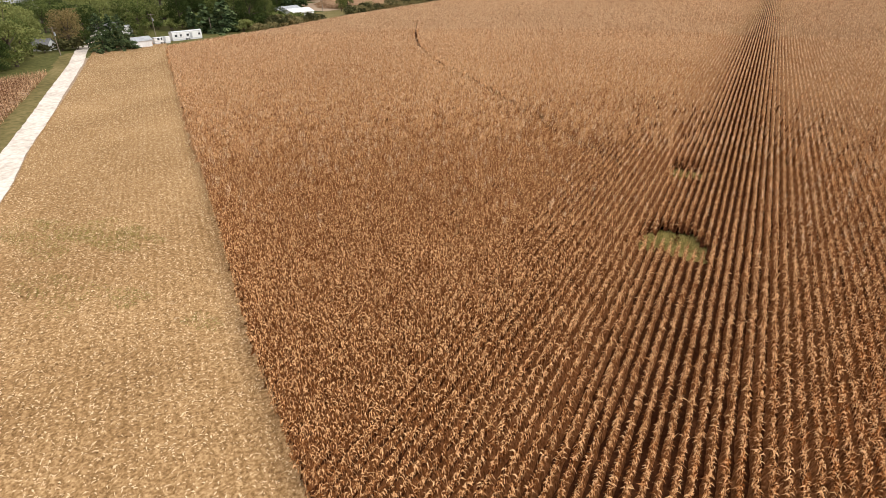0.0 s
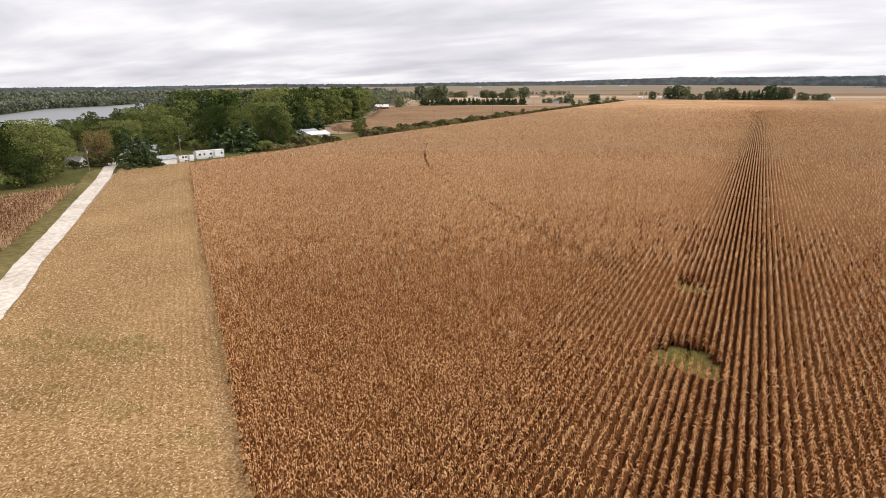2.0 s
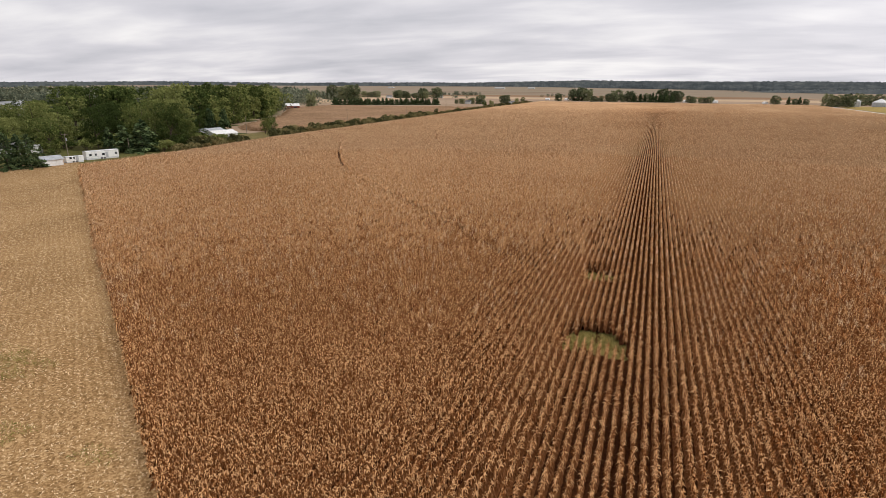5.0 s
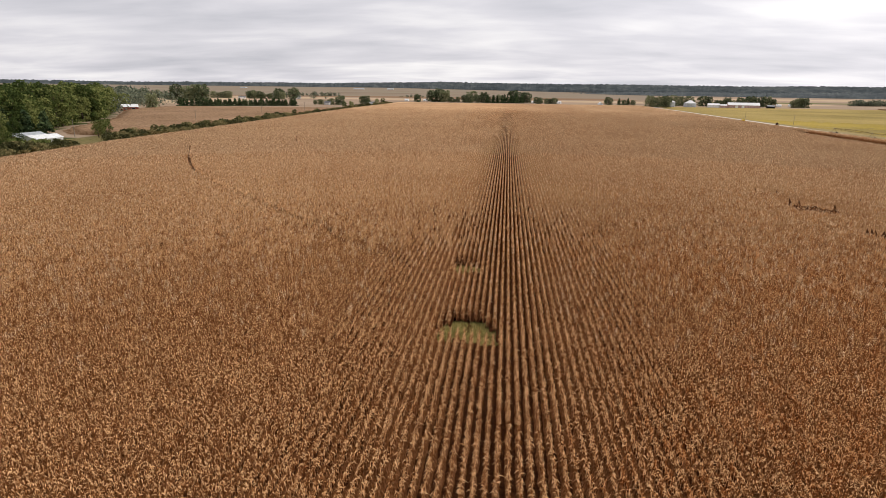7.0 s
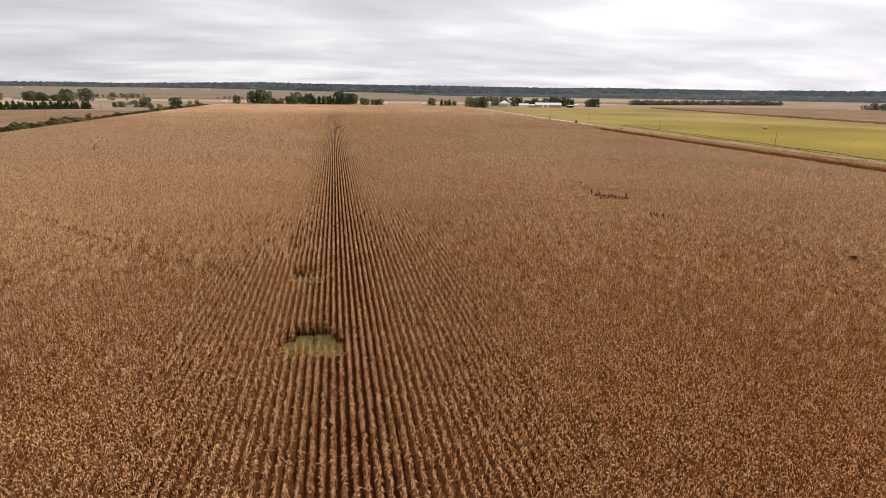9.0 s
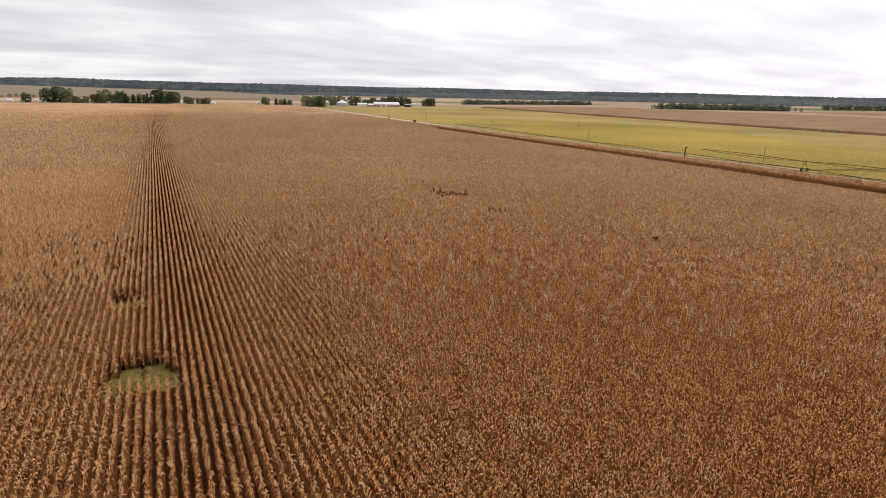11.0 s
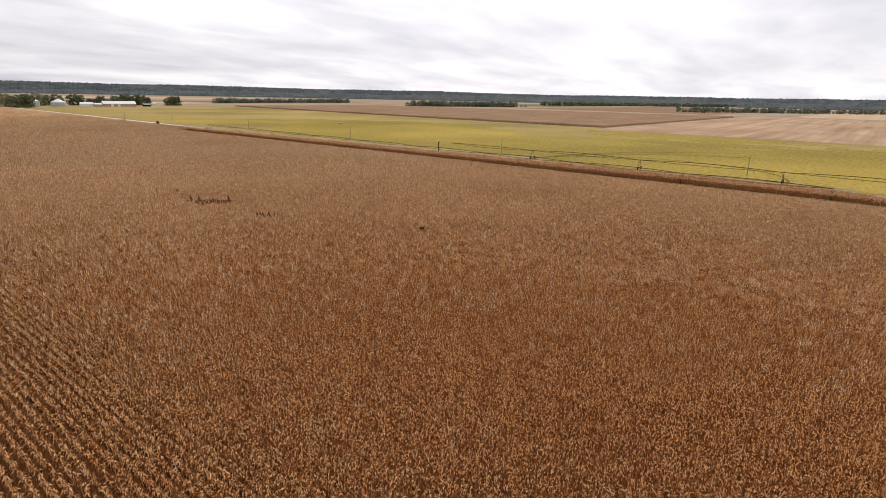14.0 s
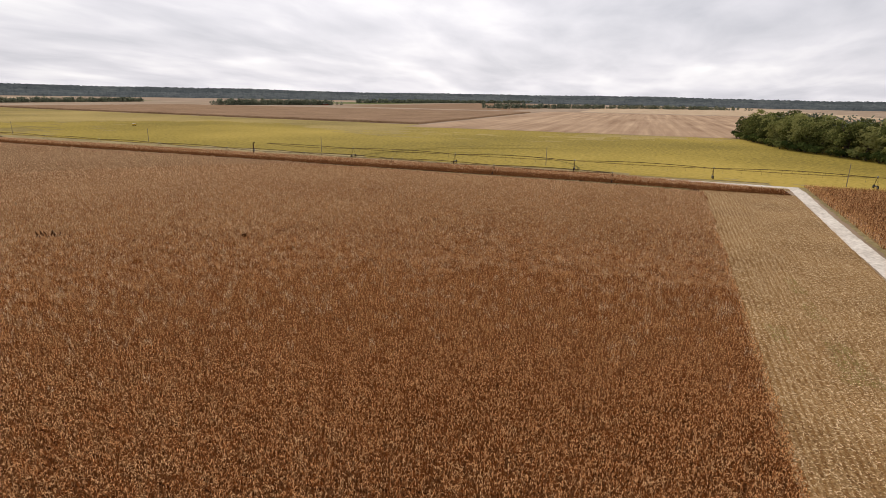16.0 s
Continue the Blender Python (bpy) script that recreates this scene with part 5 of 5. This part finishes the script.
gable_house("red_barn", pose(-392, 545, 0, 0, 0, -50), 15.5, 11.0, 4.0, 2.6, RED_BOARD, WHITE_METAL, "red board barn with a pale metal roof", "barn", doors=((3.0, 3.4, 0.02, 3.2),), windows=((-4.0, 1.2, 1.4, 2.3),))
# houses of the hamlet behind the conifers
for i, (x, y, turn, s) in enumerate(((-571, 1162, -40, 1.1), (-521, 1207, 20, 1.0), (-476, 1238, -70, 1.2), (-262, 862, -30, 0.9), (-276, 846, 60, 1.0), (-212, 868, -20, 0.9), (-658, 1267, -10, 1.2))):
    gable_house("farmhouse", pose(x, y, 0, 0, 0, turn) @ Matrix.Diagonal((s, s, s, 1)), 12, 8, 3.0, 2.4, SIDING if i % 2 else WHITE_METAL, SHINGLE, "pale farmhouse with a grey roof in the distant hamlet", "house",
                windows=((-4, 1.1, 1.0, 2.1), (3.5, 1.1, 1.0, 2.1)), doors=((0, 1.0, 0.1, 2.1),)) ["group"] = "houses of the hamlet"
for x, y, turn, n in ((-850, 3170, 80, 62), (-690, 3280, 84, 40), (-1440, 2960, 70, 40)):
    gable_house("poultry_barn", pose(x, y, 0.01 * (math.hypot(x, y) - 1800) - 0.3, 0, 0, turn), n, 14, 4.2, 2.4, SIDING, GREY_METAL, "long low white barn far across the fields", "barn", doors=((0, 3.0, 0.02, 2.9),))


def grain_bin(name, m, radius, wall, roof, label):
    """A round corrugated grain bin: ribbed wall rings, conical roof, hatch and ladder."""
    ob = empty(name, m)
    bm = bmesh.new()
    sides, rings = 36, []
    steps = int(wall / 0.55) * 2
    for k in range(steps + 1):
        r = radius + (0.05 if k % 2 else 0.0)
        rings.append([bm.verts.new((r * math.cos(2 * math.pi * i / sides), r * math.sin(2 * math.pi * i / sides), wall * k / steps)) for i in range(sides)])
    for a, b in zip(rings[:-1], rings[1:]):
        for i in range(sides):
            bm.faces.new((a[i], a[(i + 1) % sides], b[(i + 1) % sides], b[i]))
    part("wall", bm, GREY_METAL, ob)
    part("roof", tube((0, 0, wall - 0.02), (0, 0, wall + roof), radius + 0.18, 0.45, 36), WHITE_METAL, ob)
    part("cap", tube((0, 0, wall + roof - 0.02), (0, 0, wall + roof + 0.4), 0.5, 0.3, 12), GREY_METAL, ob)
    seams = bmesh.new()
    for i in range(18):
        a = 2 * math.pi * i / 18
        add_tube(seams, (0.45 * math.cos(a), 0.45 * math.sin(a), wall + roof + 0.03), ((radius + 0.15) * math.cos(a), (radius + 0.15) * math.sin(a), wall + 0.05), 0.05, sides=4)
    part("roof_seams", seams, GREY_METAL, ob)
    part("door", box(-0.5, -radius - 0.1, 0.3, 0.5, -radius + 0.05, 2.1), STEEL, ob)
    lad = bmesh.new()
    for x in (-0.25, 0.25):
        add_tube(lad, (x + 1.5, -math.sqrt(radius ** 2 - 2.2) - 0.22, 0), (x + 1.5, -math.sqrt(radius ** 2 - 2.2) - 0.22, wall), 0.03, sides=4)
    for k in range(int(wall / 0.4)):
        add_tube(lad, (1.25, -math.sqrt(radius ** 2 - 2.2) - 0.22, 0.4 * k + 0.2), (1.75, -math.sqrt(radius ** 2 - 2.2) - 0.22, 0.4 * k + 0.2), 0.02, sides=4)
    part("ladder", lad, STEEL, ob)
    return tagged(ob, label, "grain bin")


grain_bin("grain_bin", pose(312, 1012, 0, 0, 0, 15), 10.0, 6.5, 5.2, "wide silver grain bin with a conical white roof")
grain_bin("grain_bin", pose(279, 1002, 0, 0, 0, 15), 5.5, 8.0, 3.0, "smaller silver grain bin beside the trees")
gable_house("long_barn", pose(396, 1004, 0, 0, 0, 78), 48, 17, 4.6, 4.0, FADED_BOARD, WHITE_METAL, "long red barn with a white metal roof", "barn", side_doors=((0.0, 4.5, 4.0),))
for k in range(4):
    ob = empty("barn_door", pose(379 + k * 11 + 3, 994.2 - 0.5 + k * 2.35 - 0.2, 0, 0, 0, -12))
    part("leaf", box(-2.0, -0.30, 0.02, 2.0, -0.14, 3.9), WHITE_METAL, ob)
    part("rail", box(-2.6, -0.32, 3.9, 2.6, -0.12, 4.05), STEEL, ob)
    tagged(ob, "white sliding door on the long red barn", "door", "barn doors")
gable_house("white_shed", pose(350, 1010, 0, 0, 0, 80), 18, 11, 4.2, 2.4, WHITE_METAL, WHITE_METAL, "white metal farm shed beside the grain bins", "shed", side_doors=((0.0, 3.6, 3.4),))
gable_house("red_shed", pose(363, 1000, 0, 0, 0, 80), 10, 8, 3.6, 2.0, FADED_BOARD, WHITE_METAL, "small red shed with a pale roof", "shed")
gable_house("open_shed", pose(440, 1003, 0, 0, 0, 80), 11, 9, 3.4, 1.2, DARK, GREY_METAL, "dark open-fronted shed with a zinc roof", "shed", side_doors=((0.0, 6.0, 3.2),))
for x, y, turn in ((505, 1120, 70), (545, 1160, 20), (566, 1166, 80), (172, 1080, 20), (100, 1128, 60), (50, 1128, 20), (-210, 1165, 80), (-172, 1170, 40), (-160, 1168, 10)):
    gable_house("outbuilding", pose(x, y, 0, 0, 0, turn), 8, 6, 2.6, 1.5, WHITE_METAL, WHITE_METAL, "small white outbuilding beside distant trees", "shed", doors=((0, 1.0, 0.05, 2.0),))["group"] = "far outbuildings"
gable_house("outbuilding", pose(1400, 868, 0, 0, 0, 60), 18, 10, 3.4, 2.2, RED_BOARD, SHINGLE, "dark red farm building beside a belt of trees", "barn")
gable_house("outbuilding", pose(1360, 890, 0, 0, 0, 30), 14, 9, 3.2, 2.0, WHITE_METAL, WHITE_METAL, "white farm building beside a belt of trees", "barn")


# ---------------------------------------------------------------- poles
def utility_pole(name, m, height, arms, label, transformer=False):
    ob = empty(name, m)
    part("pole", tube((0, 0, -0.2), (0, 0, height), 0.16, 0.10, 8), POLE_WOOD, ob)
    for k in range(arms):
        z = height - 0.35 - k * 0.9
        arm = part("crossarm", box(-1.2, 0.10, z - 0.06, 1.2, 0.22, z + 0.06), POLE_WOOD, ob)
        for x in (-1.05, -0.45, 0.45, 1.05):
            part("insulator", tube((x, 0.16, z + 0.05), (x, 0.16, z + 0.25), 0.05, 0.03, 6), PORCELAIN, arm)
    if transformer:
        part("transformer", tube((0.32, 0, height - 2.6), (0.32, 0, height - 1.6), 0.24, sides=12), GREY_METAL, ob)
    return tagged(ob, label, "pole")


utility_pole("utility_pole", pose(-197, 102.5, 0, 0, 0, 30), 8.6, 2, "grey wooden utility pole with crossarms beside the road", True)
utility_pole("utility_pole", pose(-203, 142, 0, 0, 0, 30), 9.0, 1, "wooden utility pole with a transformer beside the trailers", True)
utility_pole("utility_pole", pose(-195, 161.5, 0, 0, 0, 30), 6.0, 0, "short plain wooden pole at the field edge")
for y, h in ((256, 9.5), (370, 9.5), (480, 10), (590, 10), (700, 10)):
    utility_pole("utility_pole", pose(-216 - (y - 256) * 0.01, y, 0, 0, 0, 0), h, 1 if y > 300 else 0, "pale wooden utility pole in the field hedge")["group"] = "poles of the hedge"
for y in (-68.6, 39, 152, 266, 380, 500):
    utility_pole("thin_pole", pose(227 if y < 0 else 240, y, 0), 8.2, 0, "thin pale pole standing in the bean field")["group"] = "poles in the bean field"


# ---------------------------------------------------------------- irrigation machines
def irrigation_tower(name, m, label, height=3.9):
    """A tower of a pivot: two splayed legs, a base beam, two wheels and a gear box."""
    ob = empty(name, m)
    for s in (-1, 1):
        part("leg", tube((s * 1.9, 0, 0.75), (s * 0.12, 0, height), 0.07, 0.06, 6), RUST, ob)
        part("brace", tube((s * 1.0, 0, 2.1), (0, 0.9, height), 0.03, sides=5), RUST, ob)
        wheel = part("wheel", tube((s * 1.9, -0.16, 0.62), (s * 1.9, 0.16, 0.62), 0.62, sides=16), RUBBER, ob)
        part("hub", tube((s * 1.9, -0.19, 0.62), (s * 1.9, 0.19, 0.62), 0.26, sides=10), STEEL, wheel)
    part("base_beam", box(-1.9, -0.09, 0.66, 1.9, 0.09, 0.84), RUST, ob)
    part("gear_box", box(-0.3, -0.2, 0.84, 0.3, 0.2, 1.2), STEEL, ob)
    part("control_box", box(-0.2, -0.15, height, 0.2, 0.2, height + 0.45), STEEL, ob)
    return tagged(ob, label, "irrigation tower")


def irrigation_span(name, a, b, label, height=3.9, bow=0.75, drops=8):
    """A bowed water pipe between two towers with its truss rods, struts and hanging sprinklers."""
    a, b = Vector((*a, 0)), Vector((*b, 0))
    ob = empty(name, Matrix.Translation(a))
    d = b - a
    side = Vector((-d.y, d.x, 0)).normalized()

    def on_pipe(t):
        return d * t + Vector((0, 0, height + bow * math.sin(math.pi * t)))

    def on_rod(t, s):
        return d * t + side * (0.75 * s * math.sin(math.pi * t)) + Vector((0, 0, height + bow * math.sin(math.pi * t) - 1.0 * math.sin(math.pi * t)))

    n = 10
    part("pipe", swept([on_pipe(i / n) for i in range(n + 1)], 0.11), RUST, ob)
    for s in (-1, 1):
        part("truss_rod", swept([on_rod(i / n, s) for i in range(n + 1)], 0.04, 4), RUST, ob)
    for i in range(1, n):
        strut = bmesh.new()
        for s in (-1, 1):
            add_tube(strut, on_pipe(i / n), on_rod(i / n, s), 0.025, sides=4, caps=False)
        add_tube(strut, on_rod(i / n, -1), on_rod(i / n, 1), 0.025, sides=4, caps=False)
        part("strut", strut, RUST, ob)
    for i in range(drops):
        t = (i + 0.5) / drops
        p = on_pipe(t)
        hose = part("drop_hose", tube(p, (p.x + 0.2, p.y, 2.4), 0.022, sides=5), RUBBER, ob)
        part("nozzle", tube((p.x + 0.2, p.y, 2.28), (p.x + 0.2, p.y, 2.42), 0.07, 0.03, 6), STEEL, hose)
    return tagged(ob, label, "irrigation pipe")


back = [(229.5, 128), (228.5, 77), (228.5, 25.5), (228, -26), (226.5, -77), (225, -128)]
for p in back:
    irrigation_tower("irrigation_tower", pose(*p, 0.1), "rusty steel irrigation tower on two wheels in the bean field")["group"] = "towers of the irrigation machines"
for a, b in zip(back[:-1], back[1:]):
    irrigation_span("irrigation_span", a, b, "bowed rusty irrigation pipe with truss rods above the bean field")["group"] = "spans of the irrigation machines"
irrigation_span("irrigation_span", (232.5, 179), (229.5, 128), "overhanging end pipe of the irrigation machine", bow=0.3)["group"] = "spans of the irrigation machines"
front = [(200.6 + 0.046 * k * 43.6 + (0.01 * k * k), 9 + k * 43.6) for k in range(10)]
for p in front:
    irrigation_tower("irrigation_tower", pose(*p, 0) @ Matrix.Diagonal((1, 1, 0.85, 1)), "rusty steel irrigation tower standing in the corn")["group"] = "towers of the irrigation machines"
for a, b in zip(front[:-1], front[1:]):
    irrigation_span("irrigation_span", a, b, "bowed rusty irrigation pipe just above the corn tops", height=3.3, bow=0.5)["group"] = "spans of the irrigation machines"
ob = empty("pivot_riser", pose(209.5, 169, 0))
part("riser_pipe", tube((0, 0, 0), (0, 0, 6.2), 0.28, 0.24, 10), RUST, ob)
part("elbow", tube((0, 0, 6.0), (0, -1.0, 6.4), 0.22, 0.18, 8), RUST, ob)
part("panel", box(-0.4, -0.45, 2.4, 0.4, -0.25, 3.4), STEEL, ob)
tagged(ob, "dark upright riser pipe of the irrigation machine", "riser")


def pump_unit(name, m, mat, label):
    """An engine-driven pump on a skid with hood, stack, tank and outlet pipe."""
    ob = empty(name, m)
    part("skid", box(-1.2, -2.6, 0.0, 1.2, 2.6, 0.35), RUST, ob)
    part("hood", extruded([(-0.9, 0.35), (0.9, 0.35), (0.9, 1.7), (0.6, 2.1), (-0.6, 2.1), (-0.9, 1.7)], -2.2, 0.8), mat, ob)
    part("fuel_tank", tube((-0.8, 1.8, 1.0), (0.8, 1.8, 1.0), 0.6, sides=14), mat, ob)
    part("exhaust_stack", tube((0.3, -0.6, 2.1), (0.3, -0.6, 3.2), 0.07, sides=8), RUST, ob)
    part("outlet_pipe", tube((0, -2.2, 0.8), (0, -4.0, 0.6), 0.16, sides=8), STEEL, ob)
    return tagged(ob, label, "pump")


pump_unit("irrigation_pump", pose(213.5, 536, 0.02, 0, 0, 10), YELLOW, "yellow-brown irrigation pump unit beside the gravel lane")
pump_unit("irrigation_pump", pose(222, 489, 0.02, 0, 0, -20), RUST, "rusty irrigation pump unit beside the gravel lane")
utility_pole("utility_pole", pose(220, 548, 0), 9.0, 0, "plain wooden pole beside the irrigation pump")


def farm_wagon(name, m, label):
    ob = empty(name, m)
    part("box", extruded([(-1.3, 0.9), (1.3, 0.9), (1.7, 2.6), (-1.7, 2.6)], -1.8, 1.8), YELLOW, ob)
    part("tarpaulin", extruded([(-1.72, 2.58), (1.72, 2.58), (0.9, 2.95), (-0.9, 2.95)], -1.82, 1.82), WHITE_METAL, ob)
    part("chassis", box(-0.6, -2.2, 0.6, 0.6, 2.2, 0.92), RUST, ob)
    for x in (-1.1, 1.1):
        for y in (-1.3, 1.3):
            wheel = part("wheel", tube((x - 0.15, y, 0.5), (x + 0.15, y, 0.5), 0.5, sides=14), RUBBER, ob)
            part("rim", tube((x - 0.17, y, 0.5), (x + 0.17, y, 0.5), 0.25, sides=10), STEEL, wheel)
    return tagged(ob, label, "wagon")


farm_wagon("farm_wagon", pose(352, 404, 0.05, 0, 0, 30) @ Matrix.Diagonal((0.65, 0.65, 0.65, 1)), "yellow and white farm wagon standing in the bean field")


# ---------------------------------------------------------------- small growth on the harvested strip
for i, (x, y, rx, ry, n) in enumerate(((-65, 26, 8, 4, 2600), (-60, 29.5, 6, 3.5, 1900), (-55.5, 30, 4, 3, 1100), (-45, 22.5, 2.4, 1.6, 420), (-36, 23, 2.2, 1.2, 300), (-52, 20, 6, 3, 900),
                                        (74, -18.5, 3.5, 1.4, 420), (96, -25, 5, 1.2, 420), (84, -24.7, 4.5, 1.3, 420), (70, -24.4, 4, 2, 700), (64.5, -24.2, 3.5, 2.2, 700), (52, -26, 4, 3, 700))):
    tagged(link_mesh("volunteer_weeds", *grass_tufts(x, y, rx, ry, n, 51 + i, 0.16), WEEDS), "thin green weeds growing through the stubble", "weeds", kind="stuff")
for radius, start, stop in ((52, 20, 200), (104, 15, 80), (150, -10, 60)):
    arc = [(229 + radius * math.sin(radians(a)) * 0.9, 128 - radius + radius * math.cos(radians(a))) for a in range(start, stop, 6)]
    ribbon("wheel_track", arc, 0.9, 0.26, TRACK_SHADE, "curved wheel track pressed into the bean field", "track", uneven=0.3)
